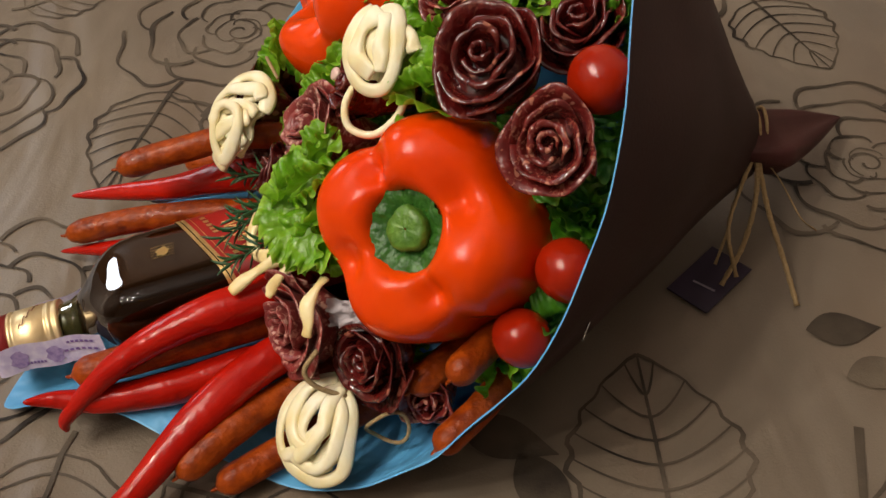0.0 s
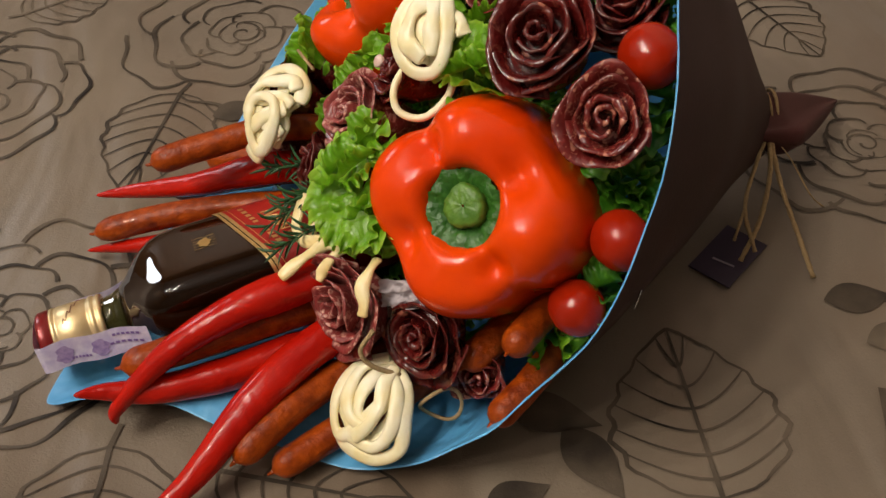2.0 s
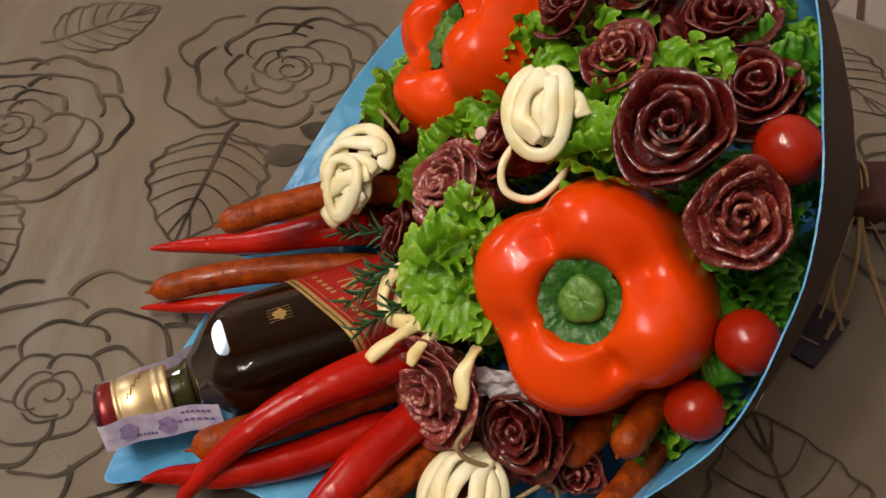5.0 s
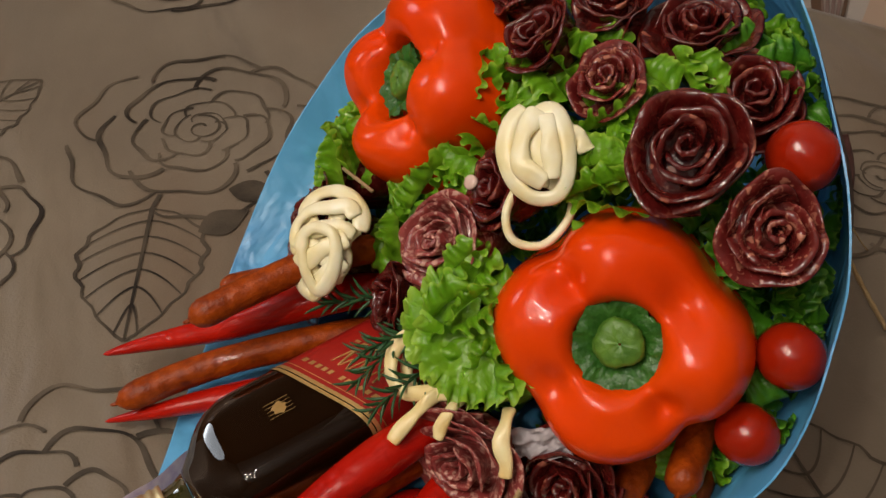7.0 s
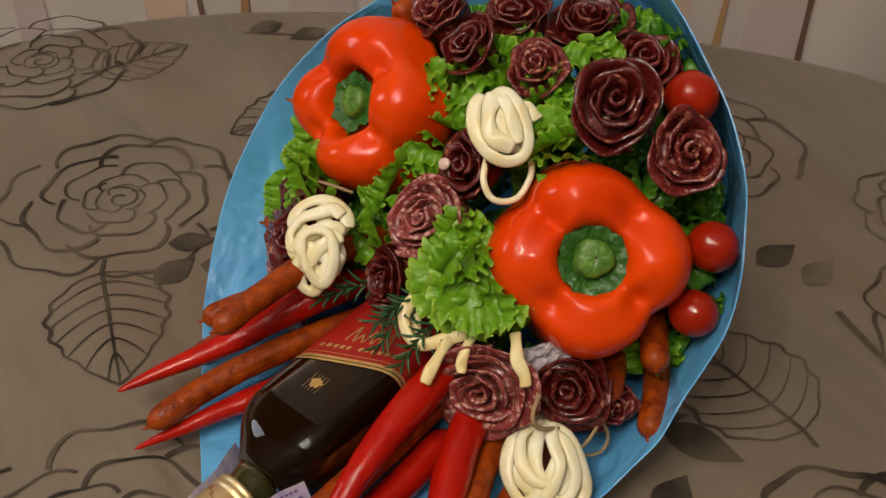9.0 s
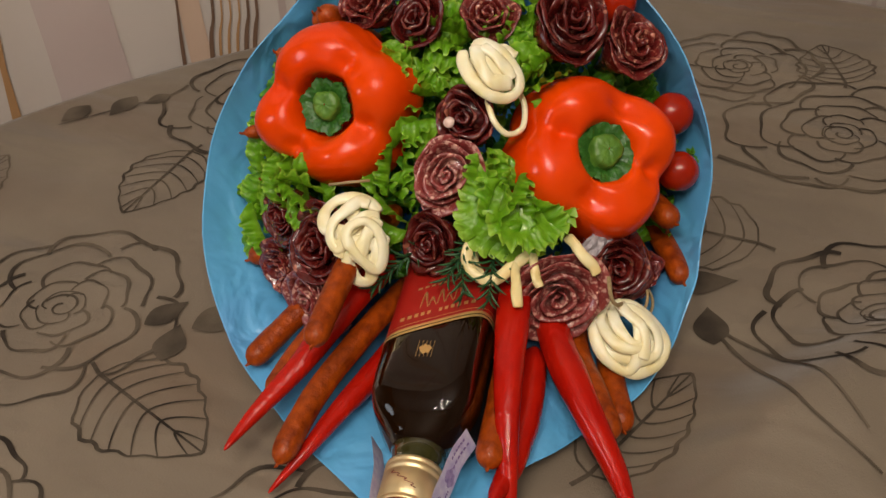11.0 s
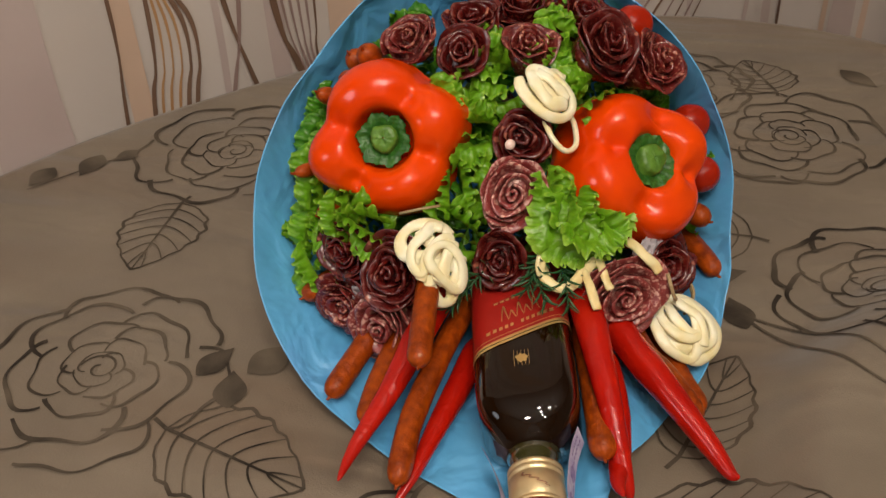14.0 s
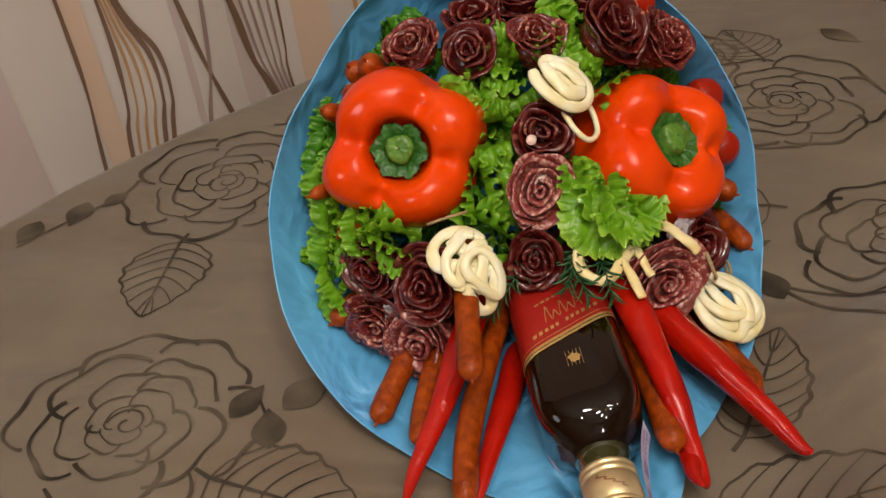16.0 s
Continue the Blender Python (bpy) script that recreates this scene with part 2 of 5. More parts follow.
CHEESE = material("string_cheese", (0.82, 0.69, 0.33), 0.36, (0.93, 0.89, 0.68), scale=70, amount=0.4, bump=0.12, bump_scale=200, subsurface=0.05, coat=0.1)
CHEESE_SMOKED = material("smoked_string_cheese", (0.78, 0.55, 0.20), 0.38, (0.90, 0.80, 0.46), scale=70, bump=0.2, bump_scale=200, subsurface=0.05, coat=0.15)
TWINE = material("jute_twine", (0.36, 0.24, 0.10), 0.85, (0.52, 0.38, 0.2), scale=900, bump=0.8, bump_scale=2500)
ROSEMARY = material("rosemary_green", (0.012, 0.06, 0.018), 0.45, (0.03, 0.11, 0.035), scale=300)
TAG = material("purple_card", (0.018, 0.010, 0.030), 0.5, (0.03, 0.018, 0.045), scale=60)
TAG_PRINT = material("grey_ink", (0.25, 0.22, 0.26), 0.5)
STEEL = material("staple_steel", (0.7, 0.7, 0.72), 0.25, metal=1.0)
GOLD = material("gold_foil", (0.80, 0.60, 0.30), 0.38, (0.86, 0.70, 0.42), scale=120, metal=0.75, bump=0.1, bump_scale=400)
CAP_RED = material("red_foil", (0.20, 0.012, 0.012), 0.3, metal=0.3, coat=0.3)
LABEL_RED = material("red_label_paper", (0.32, 0.009, 0.006), 0.40, (0.37, 0.014, 0.008), scale=60)
LABEL_GOLD = material("label_gold_ink", (0.66, 0.42, 0.14), 0.35, (0.74, 0.52, 0.22), scale=300, metal=0.7)
STAMP = material("lilac_stamp_paper", (0.48, 0.42, 0.66), 0.6, (0.70, 0.66, 0.80), scale=220, amount=0.35)
STAMP_LILAC = material("lilac_ink", (0.24, 0.17, 0.40), 0.6, (0.40, 0.31, 0.55), scale=420, amount=0.3)
STAMP_INK = material("violet_ink", (0.16, 0.09, 0.33), 0.6, (0.25, 0.15, 0.4), scale=300)
PAPER_WHITE = material("pale_napkin", (0.36, 0.32, 0.33), 0.5, (0.44, 0.40, 0.42), scale=90, bump=0.4, bump_scale=200)
STICK = material("bamboo_stick", (0.30, 0.19, 0.09), 0.6, (0.38, 0.26, 0.13), scale=200)
CURTAIN = material("curtain_cloth", (0.50, 0.44, 0.39), 0.8, (0.57, 0.50, 0.445), scale=3.2, amount=0.5, bump=0.2, bump_scale=900, sheen=0.2)
CURTAIN_BROWN = material("curtain_brown_print", (0.10, 0.055, 0.035), 0.8, (0.19, 0.105, 0.06), scale=9)
CURTAIN_OCHRE = material("curtain_ochre_print", (0.36, 0.18, 0.07), 0.8, (0.44, 0.26, 0.12), scale=7)
CURTAIN_DUSK = material("curtain_dusky_print", (0.24, 0.16, 0.14), 0.8, (0.30, 0.20, 0.17), scale=9)
CURTAIN_PEACH = material("curtain_peach_print", (0.54, 0.37, 0.26), 0.8, (0.57, 0.42, 0.32), scale=8, amount=0.8)
CURTAIN_MAUVE = material("curtain_mauve_print", (0.44, 0.34, 0.31), 0.8, (0.52, 0.43, 0.39), scale=8, amount=0.8)
WALL = material("wall_paint", (0.30, 0.26, 0.22), 0.8, (0.34, 0.30, 0.26), scale=4, bump=0.2, bump_scale=200)
CEIL = material("ceiling_paint", (0.55, 0.54, 0.53), 0.85, (0.6, 0.59, 0.58), scale=4)
WOOD = material("dark_wood", (0.09, 0.045, 0.02), 0.45, (0.15, 0.08, 0.04), scale=14, bump=0.2)


def leafy(name, foot, c1, c2, rim_c, trans):
    """Leaf: paler foot, mottled blade and a pale thin rim, after the leaf's own length."""
    m = material(name, c1, 0.34, c2, scale=90, amount=0.55, bump=0.5, bump_scale=330, coat=0.2)
    creased(m, 130, 0.0022)
    nt = m.node_tree
    p = nt.nodes["Principled BSDF"]
    blade = p.inputs["Base Color"].links[0].from_socket
    uv = nt.nodes.new("ShaderNodeUVMap")
    sep = nt.nodes.new("ShaderNodeSeparateXYZ")
    nt.links.new(uv.outputs[0], sep.inputs[0])
    last = blade
    for colour, stops in ((foot, ((0.0, 0.35), (0.40, 0.0))), (rim_c, ((0.88, 0.0), (0.99, 0.85)))):
        rp = nt.nodes.new("ShaderNodeValToRGB")
        for el, (at, val) in zip(rp.color_ramp.elements, stops):
            el.position, el.color = at, (val, val, val, 1)
        nt.links.new(sep.outputs[1], rp.inputs["Fac"])
        mx = nt.nodes.new("ShaderNodeMix")
        mx.data_type = "RGBA"
        nt.links.new(rp.outputs["Color"], mx.inputs[0])
        nt.links.new(last, mx.inputs[6])
        mx.inputs[7].default_value = (*colour, 1)
        last = mx.outputs[2]
    nt.links.new(last, p.inputs["Base Color"])
    tr = nt.nodes.new("ShaderNodeBsdfTranslucent")
    nt.links.new(last, tr.inputs["Color"])
    mix = nt.nodes.new("ShaderNodeMixShader")
    mix.inputs[0].default_value = trans
    nt.links.new(p.outputs[0], mix.inputs[1])
    nt.links.new(tr.outputs[0], mix.inputs[2])
    nt.links.new(mix.outputs[0], nt.nodes["Material Output"].inputs["Surface"])
    return m


LETTUCE = leafy("lettuce_green", (0.40, 0.54, 0.08), (0.11, 0.33, 0.008), (0.25, 0.50, 0.020), (0.38, 0.62, 0.06), 0.30)
# darker lettuce green, with the shade deep in the bouquet painted in
LETTUCE_SHADED = leafy("shaded_lettuce_green", (0.06, 0.20, 0.01), (0.045, 0.20, 0.008), (0.12, 0.36, 0.020), (0.26, 0.52, 0.06), 0.28)


def glassy(name, colour, rough, ior, clear=1.0):
    m = bpy.data.materials.new(name)
    m.use_nodes = True
    p = m.node_tree.nodes["Principled BSDF"]
    p.inputs["Base Color"].default_value = (*colour, 1)
    p.inputs["Transmission Weight"].default_value = clear
    p.inputs["Roughness"].default_value = rough
    p.inputs["IOR"].default_value = ior
    return m


WHISKY_GLASS = glassy("amber_filled_glass", (0.010, 0.0034, 0.0007), 0.02, 1.33, 0.15)
NECK_GLASS = glassy("olive_glass", (0.045, 0.042, 0.010), 0.04, 1.35, 0.3)
BULB = bpy.data.materials.new("lit_bulb")
BULB.use_nodes = True
BULB.node_tree.nodes["Principled BSDF"].inputs["Emission Color"].default_value = (1, 0.93, 0.82, 1)
BULB.node_tree.nodes["Principled BSDF"].inputs["Emission Strength"].default_value = 60


# ---- room ----
def slab(name, x0, x1, y0, y1, z0, z1, mat, label, category):
    bm = bmesh.new()
    bmesh.ops.create_cube(bm, size=1.0)
    for v in bm.verts:
        v.co = V((x0 + (v.co.x + 0.5) * (x1 - x0), y0 + (v.co.y + 0.5) * (y1 - y0), z0 + (v.co.z + 0.5) * (z1 - z0)))
    me = bpy.data.meshes.new(name)
    bm.to_mesh(me)
    bm.free()
    me.materials.append(mat)
    return tagged(new(name, me), label, category, kind="structure")


FLOOR_Z, CEIL_Z = -0.76, 2.24
X0, X1, Y0, Y1 = ROOM
slab("floor", X0, X1, Y0, Y1, FLOOR_Z - 0.1, FLOOR_Z, WOOD, "dark brown wooden floor of the room", "floor")
slab("ceiling", X0, X1, Y0, Y1, CEIL_Z, CEIL_Z + 0.1, CEIL, "plain white painted ceiling", "ceiling")
slab("wall_west", X0 - 0.1, X0, Y0, Y1, FLOOR_Z, CEIL_Z, WALL, "plain cream painted wall", "wall")
# unseen wall, made cream to bounce light onto the cloth
slab("wall_east", X1, X1 + 0.1, Y0, Y1, FLOOR_Z, CEIL_Z, WALL, "plain cream painted wall", "wall")
slab("wall_south", X0, X1, Y0 - 0.1, Y0, FLOOR_Z, CEIL_Z, WALL, "plain cream painted wall", "wall")
slab("wall_north", X0, X1, Y1, Y1 + 0.1, FLOOR_Z, CEIL_Z, WOOD, "dark brown panelled wall", "wall")

# the table's outline: a rounded oblong with axes along S_DIR and N_DIR
S_DIR, N_DIR = V((-0.75, 0.66, 0)), V((0.66, 0.75, 0))
T_C = V((-0.078, 0.282, 0))
T_A, T_B, T_P = 0.55, 0.5, 2.5


def table_edge(a):
    c, s = math.cos(a), math.sin(a)
    k = (abs(c) ** T_P + abs(s) ** T_P) ** (-1 / T_P)
    return T_C + S_DIR * (T_A * k * c) + N_DIR * (T_B * k * s)


FOLD = smooth_path([V((-0.40, 0.25, 0)), V((-0.18, 0.172, 0)), V((-0.122, 0.163, 0)), V((-0.062, 0.152, 0)), V((-0.015, 0.124, 0)), V((0.039, 0.084, 0)), V((0.14, 0.02, 0))], 30)


def cloth_z(x, y):
    """Height of the cloth: flat with a soft fold on its south side, steep towards the bouquet."""
    if y > 0.27:
        return -0.005
    k = min(range(30), key=lambda i: (x - FOLD[i].x) ** 2 + (y - FOLD[i].y) ** 2)
    a, b = FOLD[max(k - 1, 0)], FOLD[min(k + 1, 30)]
    t = (b - a).normalized()
    d = t.x * (y - FOLD[k].y) - t.y * (x - FOLD[k].x)
    ends = max(0.0, min(1.0, (x + 0.34) / 0.16)) * max(0.0, min(1.0, (0.27 - y) / 0.05))
    return -0.005 + 0.0340 * ends * math.exp(-(d / (0.036 if d > 0 else 0.075)) ** 2)


def cloth_point(u, v):
    a = 2 * math.pi * u
    e = table_edge(a)
    if v <= 0.8:
        p = T_C + (e - T_C) * (v / 0.8)
        return V((p.x, p.y, cloth_z(p.x, p.y)))
    w = (v - 0.8) / 0.2
    out = (e - T_C).normalized()
    flare = 0.012 * math.sin(min(1, w * 6) * math.pi / 2) + w * (0.02 + 0.018 * math.sin(a * 17) + 0.012 * math.sin(a * 7 + 1))
    p = e + out * flare
    return V((p.x, p.y, cloth_z(e.x, e.y) - 0.35 * w ** 1.15 - 0.006 * min(1, w * 8)))


table = thing("table", Matrix.Translation((T_C.x, T_C.y, FLOOR_Z)), "dark wooden table covered by a patterned cloth", "table")
tv = [table_edge(2 * math.pi * k / 96) - T_C + V((0, 0, h - FLOOR_Z)) for h in (-0.04, -0.0095) for k in range(96)]
tv = [V((p.x * 0.985, p.y * 0.985, p.z)) for p in tv]
tf = [(k, (k + 1) % 96, 96 + (k + 1) % 96, 96 + k) for k in range(96)] + [tuple(range(95, -1, -1)), tuple(range(96, 192))]
part("tabletop", mesh("tabletop", tv, tf, WOOD, False), table)
for sx, sy in ((1, 1), (1, -1), (-1, 1), (-1, -1)):
    q = S_DIR * (0.33 * sx) + N_DIR * (0.3 * sy)
    part("leg", mesh("leg", *tube([V((q.x, q.y, 0)), V((q.x, q.y, 0.35)), V((q.x, q.y, 0.726))], lambda t: 0.022 + 0.008 * t, 12), WOOD), table)

cloth = thing("tablecloth", Matrix.Identity(4), "taupe satin tablecloth printed with dark rose and leaf outlines", "tablecloth")
cv, cf = grid(cloth_point, 400, 150, True)
part("cloth", mesh("cloth", cv, cf, CLOTH), cloth)


def ribbon(points, width, lift=0.0003):
    """A printed line on the cloth; width(t) in metres."""
    verts, faces = [], []
    n = len(points)
    for i, p in enumerate(points):
        d = (points[min(i + 1, n - 1)] - points[max(i - 1, 0)])
        d = V((d.x, d.y, 0)).normalized()
        s = V((-d.y, d.x, 0)) * width(i / (n - 1)) * 0.5
        for q in (p + s, p - s):
            verts.append(V((q.x, q.y, cloth_z(q.x, q.y) + lift + 0.0002)))
    for i in range(n - 1):
        faces.append((2 * i, 2 * i + 1, 2 * i + 3, 2 * i + 2))
    return verts, faces


def rose_print(cx, cy, size, turn, seed, squash=1.0, pale=False):
    rng = random.Random(seed)
    sets = []

    def add(fn, n, w0):
        ph = rng.uniform(0, 6)
        pts = []
        for i in range(n + 1):
            r, a = fn(i / n)
            x, y = r * math.cos(a) * size, r * math.sin(a) * size * squash
            c, s = math.cos(turn), math.sin(turn)
            pts.append(V((cx + x * c - y * s, cy + x * s + y * c, 0)))
        sets.append(ribbon(pts, lambda t: w0 * (0.65 + 0.5 * math.sin(t * 5 + ph) ** 2), 0.0003 + 0.00002 * len(sets)))

    add(lambda t: (0.03 + 0.12 * t, 7.5 * t), 30, 0.0016)
    rings = ((0.17, 3), (0.30, 4), (0.47, 5), (0.68, 5), (0.90, 6))
    for k, (r, n) in enumerate(rings):
        off = rng.uniform(0, 6)
        inner = rings[k - 1][0] if k else 0.1
        for j in range(n):
            mid = off + 2 * math.pi * (j + rng.uniform(-0.14, 0.14)) / n
            half = math.pi / n * rng.uniform(1.05, 1.3)
            rr = r * rng.uniform(0.93, 1.1)
            kink, low = rng.uniform(-0.5, 0.5), rng.uniform(0.1, 0.6)

            def petal(t, mid=mid, half=half, rr=rr, inner=inner, kink=kink, low=low):
                s = 2 * t - 1
                fall = abs(s) ** 3.2
                if s < 0:
                    fall *= low
                wave = 0.03 * math.sin(7 * s + kink * 9) * (1 - fall)
                return rr * (1 + wave) * (1 - fall) + (inner * 1.02) * fall, mid + half * s * (1 - 0.12 * fall)
            add(petal, 26, 0.0013 + 0.0006 * k * rng.uniform(0.4, 1.1))
    v, f = join(*sets)
    part("rose_print", mesh("rose_print", v, f, PRINT_PALE if pale else PRINT_DARK), cloth)


def leaf_print(bx, by, tx, ty, wide, seed, pale=False):
    rng = random.Random(seed)
    b, t = V((bx, by, 0)), V((tx, ty, 0))
    d = t - b
    n = V((-d.y, d.x, 0)).normalized()
    length = d.length
    prof = lambda u: wide * (math.sin(math.pi * u ** 0.72) ** 0.8) if 0 < u < 1 else 0.0
    sets = []
    for s in (1, -1):
        sets.append(ribbon([b + d * (i / 28) + n * (s * prof(i / 28) * (1 + 0.05 * math.sin(i * 1.4))) for i in range(29)], lambda u: 0.0013 + 0.0013 * math.sin(u * 4) ** 2, 0.0003))
        for j in range(6):
            u0 = 0.1 + 0.13 * j
            u1 = min(0.97, u0 + 0.2)
            pts = [b + d * (u0 + (u1 - u0) * (k / 9) ** 1.3) + n * (s * prof(u1) * (k / 9) ** 0.8) for k in range(10)]
            sets.append(ribbon(pts, lambda u: 0.0015 - 0.0007 * u, 0.00035 + 0.00003 * j))
    sets.append(ribbon([b - d * 0.12 + n * 0.003] + [b + d * (i / 12) for i in range(13)], lambda u: 0.0027 - 0.0016 * u, 0.0006))
    v, f = join(*sets)
    part("leaf_print", mesh("leaf_print", v, f, PRINT_PALE if pale else PRINT_DARK), cloth)


def dark_leaf_print(x, y, dx, dy, wide, pale=False):
    b, d = V((x - dx / 2, y - dy / 2, 0)), V((dx, dy, 0))
    v, f = ribbon([b + d * (i / 16) for i in range(17)], lambda t: 0.0006 + 2 * wide * math.sin(math.pi * t ** 0.8) ** 1.2, 0.0008)
    part("filled_leaf_print", mesh("filled_leaf_print", v, f, PRINT_PALE if pale else PRINT_DARK), cloth)


def stem_print(*pts, width=0.0022, pale=False):
    v, f = ribbon(smooth_path([V((x, y, 0)) for x, y in pts], 24), lambda t: width * (1.1 - 0.4 * t), 0.0009)
    part("stem_print", mesh("stem_print", v, f, PRINT_PALE if pale else PRINT_DARK), cloth)


rose_print(-0.130, 0.588, 0.088, 0.4, 1)
rose_print(0.133, 0.622, 0.088, 0.9, 2)
rose_print(-0.300, 0.535, 0.085, 2.0, 3)
rose_print(0.252, 0.180, 0.085, 1.2, 4)
rose_print(0.050, 0.122, 0.082, 2.6, 5)
rose_print(0.250, 0.430, 0.080, 3.0, 6)
rose_print(-0.235, 0.330, 0.090, 4.0, 7)
rose_print(0.330, 0.275, 0.070, 0.2, 8, pale=True)
rose_print(-0.120, 0.800, 0.085, 1.0, 9)
rose_print(-0.330, 0.250, 0.085, 1.8, 10)
leaf_print(-0.166, 0.522, -0.188, 0.428, 0.034, 1)
leaf_print(0.050, 0.628, -0.035, 0.622, 0.032, 2)
leaf_print(-0.290, 0.628, -0.225, 0.668, 0.030, 3, True)
leaf_print(0.225, 0.600, 0.255, 0.520, 0.034, 4)
leaf_print(0.100, 0.205, 0.098, 0.300, 0.040, 5)
leaf_print(-0.325, 0.470, -0.275, 0.410, 0.032, 6, True)
leaf_print(-0.090, 0.760, -0.010, 0.765, 0.03, 7, True)
leaf_print(-0.118, 0.238, -0.030, 0.211, 0.026, 8)
leaf_print(-0.168, 0.255, -0.172, 0.155, 0.036, 10)
leaf_print(0.330, 0.190, 0.390, 0.220, 0.03, 9, True)
dark_leaf_print(-0.108, 0.520, 0.028, -0.012, 0.009)
dark_leaf_print(-0.128, 0.500, 0.030, 0.010, 0.010)
dark_leaf_print(-0.098, 0.486, 0.03, -0.02, 0.012, True)
dark_leaf_print(0.033, 0.255, 0.045, -0.018, 0.011)
dark_leaf_print(0.048, 0.228, 0.02, -0.04, 0.011)
dark_leaf_print(0.200, 0.311, 0.036, 0.0, 0.010)
dark_leaf_print(0.210, 0.285, 0.034, 0.006, 0.009, True)
dark_leaf_print(0.105, 0.709, -0.02, 0.012, 0.008)
dark_leaf_print(0.085, 0.730, -0.034, 0.0, 0.011, True)
dark_leaf_print(0.060, 0.760, -0.03, 0.004, 0.011, True)
dark_leaf_print(0.012, 0.212, 0.03, 0.012, 0.010)
dark_leaf_print(-0.345, 0.645, 0.03, -0.012, 0.010)
dark_leaf_print(0.37, 0.12, -0.03, -0.03, 0.010, True)
stem_print((0.012, 0.212), (-0.02, 0.18), (-0.06, 0.15), (-0.08, 0.11))
stem_print((0.012, 0.212), (-0.005, 0.175), (-0.04, 0.14), (-0.06, 0.12))
stem_print((0.105, 0.709), (0.09, 0.722), (0.06, 0.745), (0.04, 0.76), pale=True)
stem_print((0.19, 0.255), (0.185, 0.235), (0.18, 0.21), (0.185, 0.19), width=0.004)

# ---- curtain behind the table ----
C_N = 0.74


def curtain_point(s, z, out=0.0):
    fold = 0.006 * math.sin(s * 17 + 0.6 * math.sin(s * 5)) + 0.003 * math.sin(s * 41 + 1)
    p = S_DIR * s + N_DIR * (C_N + fold - out)
    return V((p.x, p.y, z))


curtain = thing("curtain", Matrix.Identity(4), "pale peach curtain printed with brown and ochre curved lines", "curtain")
v, f = grid(lambda a, b: curtain_point(-1.02 + 1.88 * a, FLOOR_Z + 0.02 + (CEIL_Z - FLOOR_Z - 0.06) * b), 320, 12)
part("cloth", mesh("curtain_cloth", v, f, CURTAIN), curtain)


def curtain_line(points, width, mat, lift=0.003):
    """A printed line through (s, z) points; its width swells a little on the way."""
    mid = smooth_path([V((s, z, 0)) for s, z in points], 48)
    verts, faces = [], []
    for i, q in enumerate(mid):
        d = (mid[min(i + 1, len(mid) - 1)] - mid[max(i - 1, 0)]).normalized()
        w = width * (0.8 + 0.2 * math.sin(i * 0.35)) / 2
        verts += [curtain_point(q.x - d.y * w, q.y + d.x * w, lift), curtain_point(q.x + d.y * w, q.y - d.x * w, lift)]
    for i in range(len(mid) - 1):
        faces.append((2 * i, 2 * i + 1, 2 * i + 3, 2 * i + 2))
    part("line_print", mesh("line_print", verts, faces, mat), curtain)


def upright(s, width, mat, lift=0.0012):
    curtain_line(((s, 1.5), (s, 0.8), (s, 0.0), (s, -0.7)), width, mat, lift)


# broad soft panels first, then the fans of thin lines
for s, w, mat in ((0.336, 0.034, CURTAIN_PEACH), (0.215, 0.125, CURTAIN_MAUVE), (0.105, 0.07, CURTAIN_PEACH), (0.60, 0.07, CURTAIN_PEACH), (0.44, 0.11, CURTAIN_MAUVE),
                  (-0.205, 0.10, CURTAIN_PEACH), (-0.35, 0.14, CURTAIN_MAUVE), (0.0, 0.09, CURTAIN_MAUVE), (-0.700, 0.016, CURTAIN_PEACH), (-0.745, 0.065, CURTAIN_MAUVE), (-0.793, 0.014, CURTAIN_PEACH), (-0.54, 0.09, CURTAIN_MAUVE), (0.75, 0.06, CURTAIN_MAUVE)):
    upright(s, w, mat)
curtain_line(((0.33, 0.7), (0.346, 0.3), (0.345, 0.10), (0.346, 0.03), (0.353, -0.04), (0.37, -0.25)), 0.004, CURTAIN_BROWN)
for j in range(6):
    k = j / 5
    curtain_line(((0.32 + 0.01 * k, 0.5), (0.318 - 0.008 * k, 0.22), (0.312 - 0.016 * k, 0.10), (0.312 - 0.037 * k, 0.045), (0.316 - 0.042 * k, 0.0), (0.325 - 0.042 * k, -0.04), (0.34 - 0.03 * k, -0.2)),
                 0.0045 if j in (0, 4, 5) else 0.0028, CURTAIN_BROWN if j in (0, 4, 5) else CURTAIN_OCHRE)
curtain_line(((0.28, 0.4), (0.255, 0.15), (0.244, 0.075), (0.235, 0.022), (0.221, -0.037), (0.18, -0.2)), 0.0055, CURTAIN_BROWN)
curtain_line(((0.19, 0.4), (0.214, 0.15), (0.223, 0.07), (0.232, 0.008), (0.245, -0.04), (0.28, -0.2)), 0.005, CURTAIN_DUSK)
for j in range(6):
    k = j / 5
    curtain_line(((0.23 - 0.08 * k, 0.35), (0.204 - 0.062 * k, 0.13), (0.190 - 0.049 * k, 0.055), (0.181 - 0.039 * k, 0.0), (0.168 - 0.024 * k, -0.036), (0.13, -0.15)), 0.008 if j == 0 else 0.003, CURTAIN_BROWN if j in (0, 5) else CURTAIN_DUSK)
    curtain_line(((-0.36 - 0.026 * j, 0.25), (-0.36 - 0.024 * j, 0.05), (-0.345 - 0.022 * j, -0.06), (-0.31 - 0.02 * j, -0.12), (-0.24 - 0.01 * j, -0.3)), 0.006 if j in (0, 1) else 0.004, CURTAIN_BROWN if j % 2 else CURTAIN_DUSK)
curtain_line(((0.62, 0.3), (0.59, 0.1), (0.570, 0.01), (0.563, -0.045), (0.55, -0.2)), 0.006, CURTAIN_BROWN)
